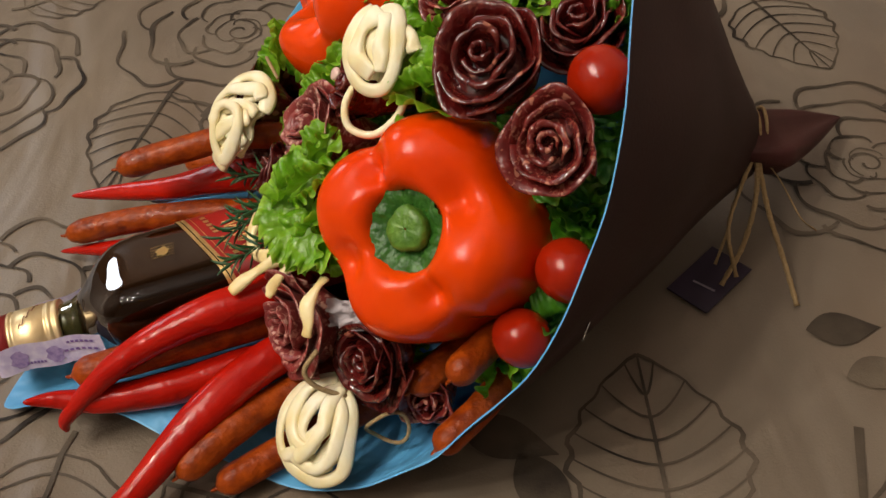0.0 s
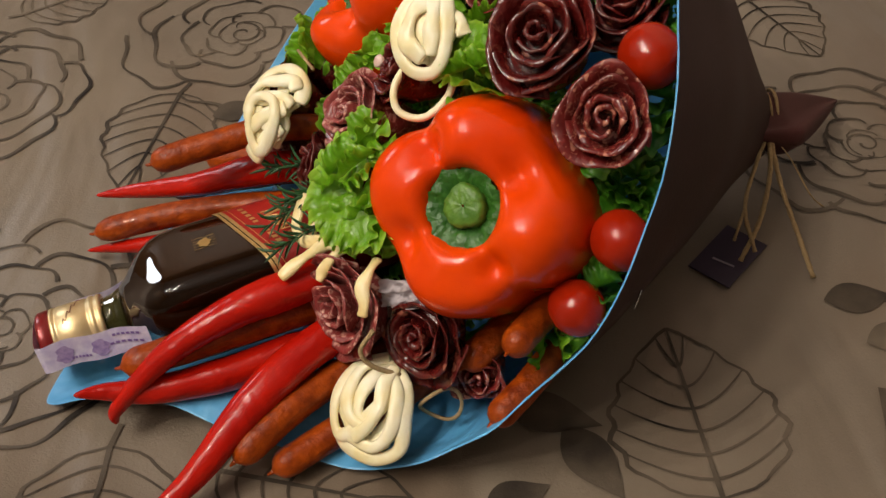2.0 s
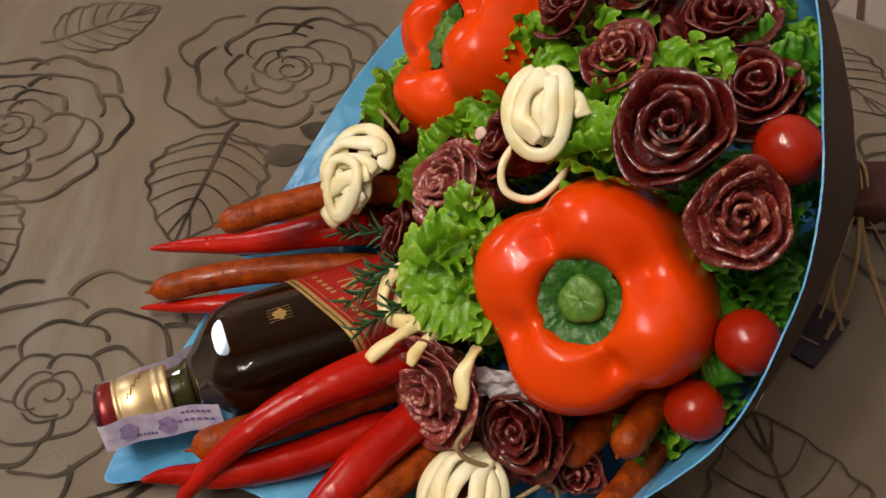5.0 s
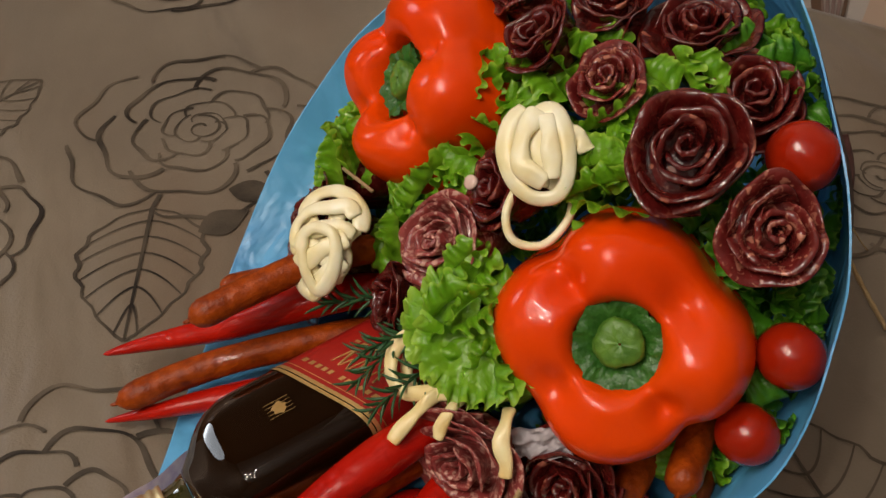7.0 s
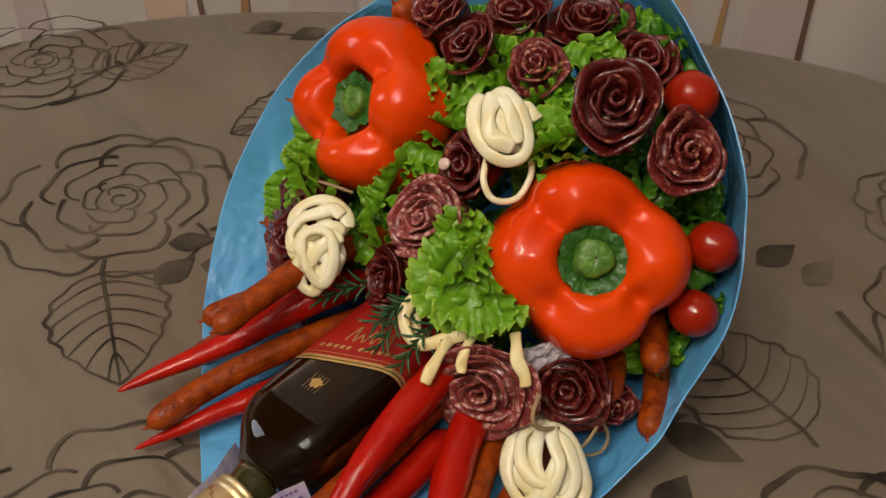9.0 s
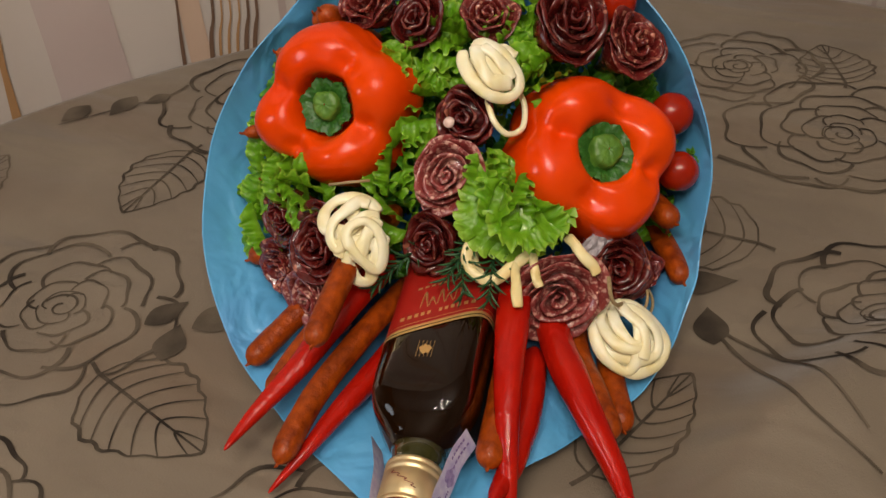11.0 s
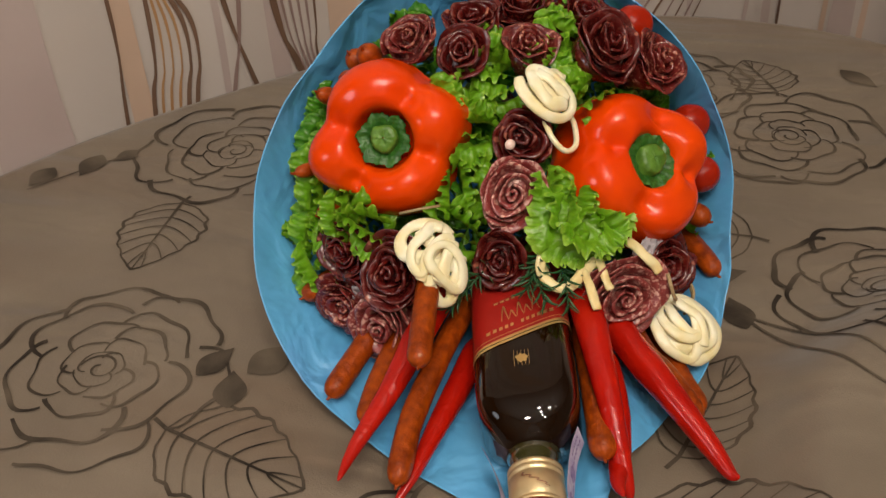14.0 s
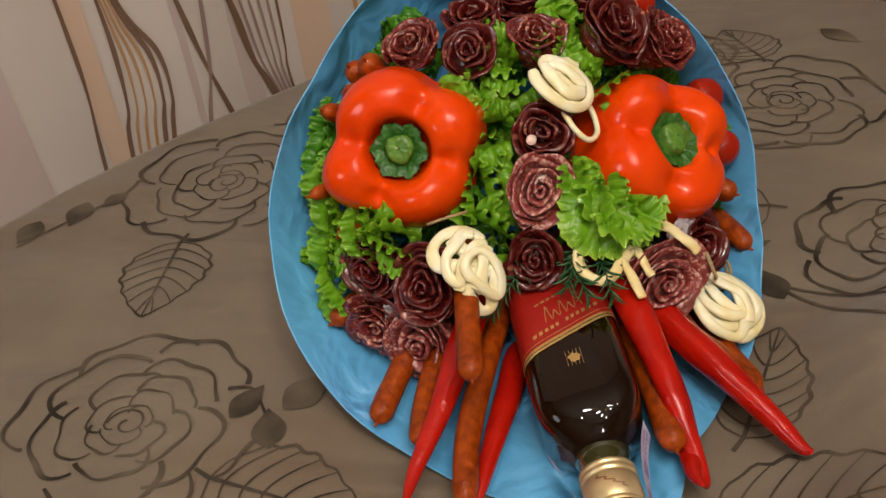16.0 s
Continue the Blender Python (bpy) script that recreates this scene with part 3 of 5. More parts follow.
curtain_line(((0.49, 0.4), (0.503, 0.15), (0.511, 0.03), (0.517, -0.04), (0.53, -0.2)), 0.009, CURTAIN_OCHRE)
curtain_line(((0.03, 0.7), (0.046, 0.2), (0.051, 0.0), (0.055, -0.2)), 0.009, CURTAIN_OCHRE)
curtain_line(((-0.02, 0.7), (-0.02, 0.2), (-0.024, -0.02), (-0.036, -0.2)), 0.008, CURTAIN_BROWN)
for s in (-0.594, -0.985):
    curtain_line(((s, 0.8), (s + 0.01, 0.1), (s, -0.1), (s - 0.01, -0.6)), 0.008 if s > -0.8 else 0.018, CURTAIN_BROWN)

# ---- ceiling lamp with bulbs, out of view above ----
lamp = thing("ceiling_lamp", Matrix.Translation((LAMP[0], LAMP[1], CEIL_Z)), "brass ceiling lamp with nine lit bulbs on arms", "ceiling lamp")
part("stem", mesh("stem", *tube([V((0, 0, 0)), V((0, 0, -0.4)), V((0, 0, LAMP[2] - CEIL_Z + 0.08))], lambda t: 0.008, 10), GOLD), lamp)
part("hub", mesh("hub", *lathe([(r, h + LAMP[2] - CEIL_Z + 0.44) for r, h in ((0.001, -0.40), (0.022, -0.385), (0.028, -0.36), (0.014, -0.33), (0.009, -0.30))], 20), GOLD), lamp)
bulb_me = mesh("bulb", *lathe([(0.001, -0.052), (0.012, -0.048), (0.02, -0.034), (0.021, -0.02), (0.013, 0.0), (0.011, 0.008)], 16), BULB)
for x, y, z in BULBS:
    top = LAMP[2] - CEIL_Z + z
    part("arm", mesh("arm", *tube(smooth_path([V((0, 0, LAMP[2] - CEIL_Z + 0.08)), V((0.4 * x, 0.4 * y, top - 0.03)), V((0.8 * x, 0.8 * y, top + 0.03)), V((x, y, top + 0.008))], 16), lambda t: 0.005, 8), GOLD), lamp)
    part("bulb", bulb_me, lamp).location = (x, y, top)

# ---- the paper wrap ----
TIE = V((0.168, 0.402, 0.04))
RIM = ((-0.0394, 0.3366, 0.0822), (-0.1294, -0.0638, -0.0978), (0.0504, -0.1192, -0.0066), (-0.0039, -0.0085, 0.0331), (0.0214, 0.0262, 0.0038),
       (-0.0023, -0.0036, 0.0125), (0.0012, 0.0155, -0.0011), (-0.0035, 0.0124, 0.0024), (0.0021, 0.0017, -0.0081))


def rim(a):
    p = V(RIM[0])
    for k in range(1, 5):
        p += V(RIM[2 * k - 1]) * math.cos(k * a) + V(RIM[2 * k]) * math.sin(k * a)
    low = math.exp(-((((a + math.pi + 0.42) % (2 * math.pi)) - math.pi) / 0.75) ** 2)
    p.z = p.z * (1 - low) - 0.001 * low
    return p


def wrap_point(u, v, inset):
    """u round the rim, v from the rim (0) to the tie (1)."""
    a = 2 * math.pi * u
    r = rim(a)
    spoke = r - V((-0.03, 0.35, 0.08))
    neck = TIE + V((0.0, spoke.y * 0.11, max(-0.8, min(0.9, spoke.z * 8)) * 0.02)) + V((0.0, 0.0, 0.0))
    p = r.lerp(neck, v)
    mid = V((-0.03, 0.35, 0.08)).lerp(TIE, v)
    out = p - mid
    bulge = 0.05 * math.sin(math.pi * v)
    p = p + out * bulge
    p += out.normalized() * (0.0014 * wob(5 * math.cos(a), 5 * math.sin(a), 4 * v) * (1 - v) * 2 - inset)
    p.z = max(p.z, -0.0038 + (0.0012 if inset else 0.0))
    return p


wrap = thing("bouquet_wrap", Matrix.Translation((TIE.x, TIE.y, -0.004)), "brown paper cone with blue lining lying on the tablecloth", "wrapping paper")
WM = wrap.matrix_basis
v, f = grid(lambda a, b: wrap_point(a, b, 0.0), 144, 30, True)
part("outer_paper", mesh("outer_paper", localised(v, WM), f, BROWN_PAPER), wrap, "matt dark brown outer paper")
vi, fi = grid(lambda a, b: wrap_point(a, b, 0.0008), 144, 30, True)
k = len(vi)
v0 = [wrap_point(i / 144, 0, inset) for inset in (0.0008, 0.0) for i in range(144)]
fi = fi + [(k + i, k + (i + 1) % 144, k + 144 + (i + 1) % 144, k + 144 + i) for i in range(144)]
part("lining", mesh("lining", localised(vi + v0, WM), fi, BLUE_PAPER), wrap, "glossy sky blue paper lining")


def tail_point(u, v):
    a = 2 * math.pi * u
    tip = V((0.236, 0.452, 0.012))
    v = 1.3 * v - 0.3
    wide = 0.0225 * (1 - max(0.0, v) ** 1.25 + min(0.0, v) * 2.2) + 0.0006
    d = (tip - TIE).normalized()
    side = V((-d.y, d.x, 0))
    up = V((0, 0, 1))
    p = TIE.lerp(tip, v)
    p = p + side * (wide * 1.15 * math.cos(a)) + up * (wide * 0.6 * math.sin(a) * (1 + 0.3 * math.sin(5 * a + 2 * v)))
    p.z = max(p.z, -0.0036)
    return p


v, f = grid(tail_point, 48, 24, True)
part("tail", mesh("tail", localised(v, WM), f, TAIL_PAPER), wrap, "gathered and folded reddish brown paper end")
st = [V((0.0600, 0.2485, 0.0775)), V((0.0625, 0.2515, 0.085))]
part("staple", mesh("staple", localised(tube([st[0] + V((0, -0.003, 0)), (st[0] + st[1]) / 2 + V((0, -0.003, 0)), st[1] + V((0, -0.003, 0))], lambda t: 0.0004, 6)[0], WM), tube([st[0], (st[0] + st[1]) / 2, st[1]], lambda t: 0.0004, 6)[1], STEEL), wrap, "small steel staple")


def twine_piece(points, r, parent, m, n=24):
    path = smooth_path(points, n)
    v, f = tube(path, lambda t: r * (1 + 0.15 * math.sin(t * 90)), 7)
    return part("strand", mesh("strand", localised(v, m), f, TWINE), parent)


bow = thing("twine_tie", Matrix.Translation(TIE), "frayed jute twine tied round the gathered paper", "twine")
BM = bow.matrix_basis
for h in (0.0, 0.004):
    loop = [TIE + V((h, 0.013 * math.cos(2 * math.pi * k / 24) + h * 0.5, 0.017 * math.sin(2 * math.pi * k / 24))) for k in range(24)]
    v, f = tube(loop, lambda t: 0.0010, 7, closed=True)
    part("loop", mesh("loop", localised(v, BM), f, TWINE), bow)
K0 = V((0.166, 0.386, 0.046))
twine_piece([K0, (0.171, 0.366, 0.025), (0.178, 0.345, 0.007), (0.181, 0.325, -0.0025)], 0.0013, bow, BM)
twine_piece([K0, (0.165, 0.370, 0.03), (0.158, 0.353, 0.013), (0.146, 0.338, 0.0)], 0.0013, bow, BM)
twine_piece([K0, (0.158, 0.374, 0.036), (0.150, 0.357, 0.02), (0.152, 0.337, 0.007)], 0.0011, bow, BM)
twine_piece([(0.150, 0.357, 0.02), (0.146, 0.350, 0.014), (0.143, 0.345, 0.008)], 0.0008, bow, BM, 8)
twine_piece([K0, (0.18, 0.382, 0.03), (0.192, 0.372, 0.012), (0.205, 0.377, -0.003)], 0.0004, bow, BM, 12)
twine_piece([(0.165, 0.425, 0.044), (0.168, 0.445, 0.03), (0.172, 0.468, 0.012), (0.17, 0.49, -0.003)], 0.0012, bow, BM)


def flat_card(cx, cy, z, dx, dy, length, width, thick, mat, name):
    d = V((dx, dy, 0)).normalized()
    n = V((-d.y, d.x, 0))
    c = V((cx, cy, z))
    vs = [c + d * (sx * length / 2) + n * (sy * width / 2) + V((0, 0, h)) for h in (0, thick) for sx, sy in ((-1, -1), (1, -1), (1, 1), (-1, 1))]
    return mesh(name, vs, [(3, 2, 1, 0), (4, 5, 6, 7), (0, 1, 5, 4), (1, 2, 6, 5), (2, 3, 7, 6), (3, 0, 4, 7)], mat, False)


tag = thing("gift_tag", Matrix.Identity(4), "dark purple card tag on twine lying on the cloth", "tag")
part("card", flat_card(0.142, 0.345, -0.0034, 0.62, 0.6, 0.040, 0.024, 0.0008, TAG, "card"), tag)
part("print", flat_card(0.138, 0.340, -0.0024, 0.5, -0.4, 0.012, 0.0012, 0.0002, TAG_PRINT, "print"), tag, "pale unreadable line of print")

# ---- the bottle ----
B_END, B_DIR = V((-0.2018, 0.2977, 0.0198)), V((0.962, 0.274, 0.066)).normalized()
bx = B_DIR
bz = (V((0, 0.12, 1)) - bx * V((0, 0.12, 1)).dot(bx)).normalized()
by = bz.cross(bx)
B_M = Matrix((bx, by, bz)).transposed().to_4x4()
B_M.translation = B_END
bottle = thing("whisky_bottle", B_M, "amber whisky bottle with red label and gold cap", "bottle")


def along(s):
    """Distances along the bottle, with a short neck."""
    return s if s > 0.0855 else 0.0855 - (0.0855 - s) * 0.955


def corner(x, a):
    """How far the section reaches out at angle a: round at the neck, square with rounded corners at the body."""
    t = max(0.0, min(1.0, (x - 0.040) / 0.030))
    p = 2 + 3.4 * t * t * (3 - 2 * t)
    return (abs(math.cos(a)) ** p + abs(math.sin(a)) ** p) ** (-1 / p)


def turned(profile, sides=64):
    """A body round the bottle's long axis (local x) from (distance, half width) pairs."""
    v, f = lathe([(r, along(s)) for s, r in profile], sides)
    v = [(x * corner(z, math.atan2(y, x)), y * corner(z, math.atan2(y, x)), z) for x, y, z in v]
    return [V((z, x, y)) for x, y, z in v], [tuple(reversed(q)) for q in f]


BODY_R = 0.0272
part("neck", mesh("neck", *turned([(0.0285, 0.0002), (0.0285, 0.0114), (0.0320, 0.0116), (0.0365, 0.0124), (0.0405, 0.0141), (0.0407, 0.0002)]), NECK_GLASS), bottle, "empty olive tinted glass neck")
part("glass", mesh("glass", *turned([(0.0408, 0.0002), (0.0408, 0.0143), (0.0440, 0.0164), (0.0475, 0.0190), (0.0510, 0.0216), (0.0550, 0.0238), (0.0600, 0.0255), (0.066, 0.0266), (0.074, 0.0271), (0.084, BODY_R), (0.095, BODY_R), (0.150, BODY_R), (0.196, BODY_R), (0.199, 0.0250), (0.200, 0.021), (0.200, 0.0002)], 112), WHISKY_GLASS), bottle, "clear square glass filled with dark amber whisky")
part("cap", mesh("cap", *turned([(0.0, 0.0002), (0.0062, 0.0137), (0.0064, 0.0141), (0.0078, 0.0141), (0.0082, 0.0137), (0.0092, 0.0137), (0.0096, 0.0141), (0.023, 0.0141), (0.0234, 0.0136), (0.0246, 0.0136), (0.025, 0.0142), (0.0268, 0.0142), (0.0272, 0.0137), (0.0284, 0.0137), (0.0288, 0.0142), (0.0305, 0.0141), (0.0307, 0.0112)]), GOLD), bottle, "ribbed gold foil cap")
part("cap_top", mesh("cap_top", *turned([(-0.0006, 0.0002), (-0.0006, 0.0125), (0.0, 0.0135), (0.0008, 0.0139), (0.0058, 0.0139), (0.0062, 0.0130)]), CAP_RED), bottle, "dark red foil cap end")


def on_bottle(s, a, lift=0.0003, r=BODY_R):
    k = r * corner(along(s), a) + lift
    return V((along(s), k * math.sin(a), k * math.cos(a)))


def on_label(s, a, lift=0.0003):
    """The label sits aslant on the square body."""
    q = on_bottle(s, a, lift)
    return q + V((0.0065 - 0.395 * q.y, 0, 0))


def band(name, s0, s1, a0, a1, lift, mat, label="", n=40):
    v, f = grid(lambda u, w: on_label(s0 + (s1 - s0) * w, a0 + (a1 - a0) * u, lift), n, 2)
    return part(name, mesh(name, v, f, mat), bottle, label)


band("label", 0.1000, 0.1775, -1.45, 1.45, 0.0003, LABEL_RED, "red paper label with gold edge")
for s0, s1 in ((0.0960, 0.0977), (0.0982, 0.1001)):
    band("gold_band", s0, s1, -1.45, 1.45, 0.0005, LABEL_GOLD)
band("gold_band", 0.1020, 0.1024, -1.40, 1.40, 0.0006, LABEL_GOLD)
# plain bars where the label carries its maker's lettering
for k in range(12):
    a = -0.62 + 0.105 * k
    if k != 6:
        band("print_bar", 0.1060, 0.1085, a, a + 0.062, 0.0006, LABEL_GOLD, n=3)
for k, h in enumerate((0.0115, 0.0062, 0.0105, 0.0062, 0.0115)):
    a = -0.40 + 0.150 * k
    stroke = smooth_path([on_label(0.1120, a, 0.0006), on_label(0.1120 + 0.5 * h, a + 0.045, 0.0006), on_label(0.1120 + h, a + 0.085, 0.0006), on_label(0.1120 + 0.6 * h, a + 0.115, 0.0006), on_label(0.1126, a + 0.130, 0.0006)], 16)
    part("print_bar", mesh("print_bar", *tube(stroke, lambda t: 0.0004 + 0.0003 * math.sin(math.pi * t), 6, flat=0.5), LABEL_GOLD), bottle)
for k in range(9):
    band("print_bar", 0.1270, 0.1285, -0.5 + 0.11 * k, -0.43 + 0.11 * k, 0.0006, LABEL_GOLD, n=3)
# a small gold crest on the shoulder
crest = [V((0, 0, 0))] + [V((0.0030 * math.cos(a) * (1 + 0.18 * math.sin(7 * a)), 0.0031 * math.sin(a) * (1 + 0.14 * math.cos(5 * a)), 0)) for a in [2 * math.pi * k / 28 for k in range(28)]]
cm = [on_bottle(0.0868 + p.x, 0.02 + p.y / 0.0275, 0.0004) for p in crest]
part("crest", mesh("crest", cm, [(0, 1 + k, 1 + (k + 1) % 28) for k in range(28)], LABEL_GOLD), bottle, "small gold crest")
for k in range(5):
    a = 0.02 + (k - 2) * 0.07
    v, f = grid(lambda u, w: on_bottle(0.0813 + 0.011 * w, a + 0.007 * u, 0.0005), 1, 4)
    part("crest_line", mesh("crest_line", v, f, LABEL_GOLD), bottle)
# script flourish on the cap
flour = [on_bottle(0.0125 + 0.009 * t, -0.5 + 1.0 * t + 0.10 * math.sin(t * 24), 0.0003, 0.0141) for t in [k / 40 for k in range(41)]]
part("cap_script", mesh("cap_script", *tube(flour, lambda t: 0.00016, 5), CAP_RED), bottle, "thin dark red flourish")


# the excise stamp: a paper strip over the cap's end and down both sides
def stamp_path(t):
    side = 0.0155
    if t < 0.42:
        k = t / 0.42
        return V((along(0.050 * (1 - k)), side + 0.0005 + 0.0095 * (1 - k) ** 2.2, 0))
    if t < 0.58:
        k = (t - 0.42) / 0.16
        return V((along(-0.0022) - 0.0012 * math.sin(math.pi * k), side * math.cos(math.pi * k), 0))
    k = (t - 0.58) / 0.42
    return V((along(0.050 * k), -side - 0.0005 - 0.0095 * k ** 2.2, 0))


def stamp_point(u, w):
    p = stamp_path(u)
    tilt = -0.18
    z = (w - 0.5) * 0.0140
    q = V((p.x, p.y * math.cos(tilt) - z * math.sin(tilt), p.y * math.sin(tilt) + z * math.cos(tilt)))
    return q + V((0, 0, 0.0007 * math.sin(30 * u)))


v, f = grid(stamp_point, 60, 6)
stamp = part("excise_stamp", mesh("excise_stamp", v, f, STAMP), bottle, "lilac paper strip over the cap")
for rows, a0, a1 in ((0.72, 0.86, 0.97), (0.42, 0.84, 0.98), (0.2, 0.68, 0.76)):
    for k in range(6):
        s0 = a0 + (a1 - a0) * k / 6
        v, f = grid(lambda u, w: stamp_point(s0 + (a1 - a0) / 9 * u, rows + 0.09 * w) + V((0, -0.0004, 0.0002)), 2, 1)
        part("print_bar", mesh("print_bar", v, f, STAMP_INK), stamp)
for c in (0.80, 0.66):
    v, f = grid(lambda u, w: stamp_point(c + 0.035 * w * math.cos(2 * math.pi * u) * (1 + 0.2 * math.sin(12 * math.pi * u)), 0.45 + 0.33 * w * math.sin(2 * math.pi * u)) + V((0, -0.0003, 0.0001)), 24, 2, True)
    part("rosette", mesh("rosette", v, f, STAMP_LILAC), stamp)


# ---- bell peppers ----
def pepper(p, axis, spin, radius, lobes, seed, label, length=1.0, crown=0.355, deep=0.28, pit=0.355):
    """p is the middle of the shoulder's crest; z runs out through the stem."""
    m = frame_to(p, axis, spin)
    ob = thing("bell_pepper", m, label, "bell pepper", "peppers in the bouquet")
    # profile from the stem's pit over the shoulder down to the blossom end
    prof = ((0.06, -0.48), (pit - 0.16, -0.48), (pit - 0.085, -0.42), (pit - 0.05, -0.28), (pit, -0.11), (pit + 0.098, -0.018), (0.43 + 0.5 * pit, 0.0), (0.76, -0.035), (0.88, -0.14), (0.97, -0.32), (1.01, -0.55), (1.03, -0.82), (0.98, -1.10), (0.83, -1.28), (0.6, -1.36), (0.3, -1.42), (0.02, -1.38))
    path = smooth_path([V((r, 0, z if z > -0.52 else -0.52 + (z + 0.52) * length)) for r, z in prof], 64)
    rnd = random.Random(seed)
    size = [rnd.uniform(0.95, 1.05) for _ in range(lobes)]
    lift = [rnd.uniform(-0.05, 0.05) for _ in range(lobes)]
    skew = [rnd.uniform(-0.10, 0.10) for _ in range(lobes)]

    def fn(u, w):
        q = path[round(w * 64)]
        a = 2 * math.pi * u
        uu = u + 0.02 * math.sin(2 * a + seed)
        k = int(uu * lobes) % lobes
        f = uu * lobes - math.floor(uu * lobes)
        f = f + skew[k] * math.sin(math.pi * f) ** 2
        broad = 0.5 + 0.5 * math.cos(2 * math.pi * f)
        narrow = broad ** 5
        bulge = 1 - broad
        outer = max(0.0, min(1.0, (q.x - pit - 0.015) / 0.37)) * (1 if w < 0.7 else 0.8)
        crest = math.exp(-((q.x - 0.64) / 0.26) ** 2) if q.z > -0.5 else 0.0
        r = q.x * (1 - outer * (0.11 * broad + 0.065 * narrow)) * (1 + outer * bulge * (size[k] - 1))
        z = q.z - crest * (0.13 * broad + 0.10 * narrow) + crest * bulge * lift[k]
        r *= 1 + 0.018 * outer * wob(2.2 * math.cos(a) + seed, 2.2 * math.sin(a), w * 4)
        return V((r * radius * math.cos(a), r * radius * math.sin(a), z * radius))

    v, f = grid(fn, 120, 64, True)
    part("body", mesh("pepper_body", v, f, PEPPER), ob)
    zc = -deep * radius

    def calyx(u, w):
        """w runs from the frilled edge to the stem's foot."""
        a = 2 * math.pi * u
        edge = crown * (1 + 0.07 * math.cos(6 * a + seed) + 0.035 * math.cos(13 * a + 1) + 0.025 * math.sin(31 * a))
        r = edge * (1 - 0.6 * w)
        z = 0.10 * (1 - w) ** 2 + 0.05 * math.sin(math.pi * w) + 0.014 * math.sin(11 * a + seed) * (1 - w) ** 2 + 0.012 * wob(9 * math.cos(a), 9 * math.sin(a), 5 * w)
        return V((r * radius * math.cos(a), r * radius * math.sin(a), zc + z * radius))

    v, f = grid(lambda u, w: calyx(u, w), 96, 14, True)
    n0 = len(v)
    v = v + [q - V((0, 0, 0.035 * radius)) for q in v[:96]]
    f = f + [(k, (k + 1) % 96, n0 + (k + 1) % 96, n0 + k) for k in range(96)]
    part("calyx", mesh("calyx", v, f, PEPPER_CALYX), ob, "dark green wavy calyx")
    foot, tall = zc - 0.02 * radius, 0.17 * radius
    rows = [(crown * k, h) for k, h in ((0.64, 0.0), (0.54, 0.35), (0.53, 0.65), (0.51, 0.88), (0.43, 1.0), (0.28, 1.04), (0.14, 1.02), (0.03, 1.0))]

    def stem_fn(u, w):
        a = 2 * math.pi * u
        r, h = rows[round(w * 7)]
        r *= 1 + 0.05 * math.cos(3 * a + seed) + 0.03 * math.cos(5 * a) + 0.02 * math.cos(11 * a)
        rough = 0.02 * wob(7 * math.cos(a) * r * 5, 7 * math.sin(a) * r * 5, seed) if h > 0.9 else 0.0
        return V((r * radius * math.cos(a) + 0.03 * radius * h, r * radius * math.sin(a), foot + h * tall + rough * radius + (0.05 * r * math.cos(a) * radius if h > 0.9 else 0)))

    v, f = grid(stem_fn, 40, 7, True)
    part("stem", mesh("pepper_stem", v, f, PEPPER_STEM), ob, "cut pale green stem")
    return ob


pepper((-0.0095, 0.2688, 0.1168), (-0.46, -0.63, 0.63), 50, 0.0470, 4, 3, "large glossy red bell pepper with a cut green stem")
pepper((-0.0530, 0.4210, 0.1335), (-0.88, -0.07, 0.47), 69, 0.0470, 4, 8, "glossy orange-red bell pepper with deep lobes", 0.62, 0.32, 0.34, 0.405)


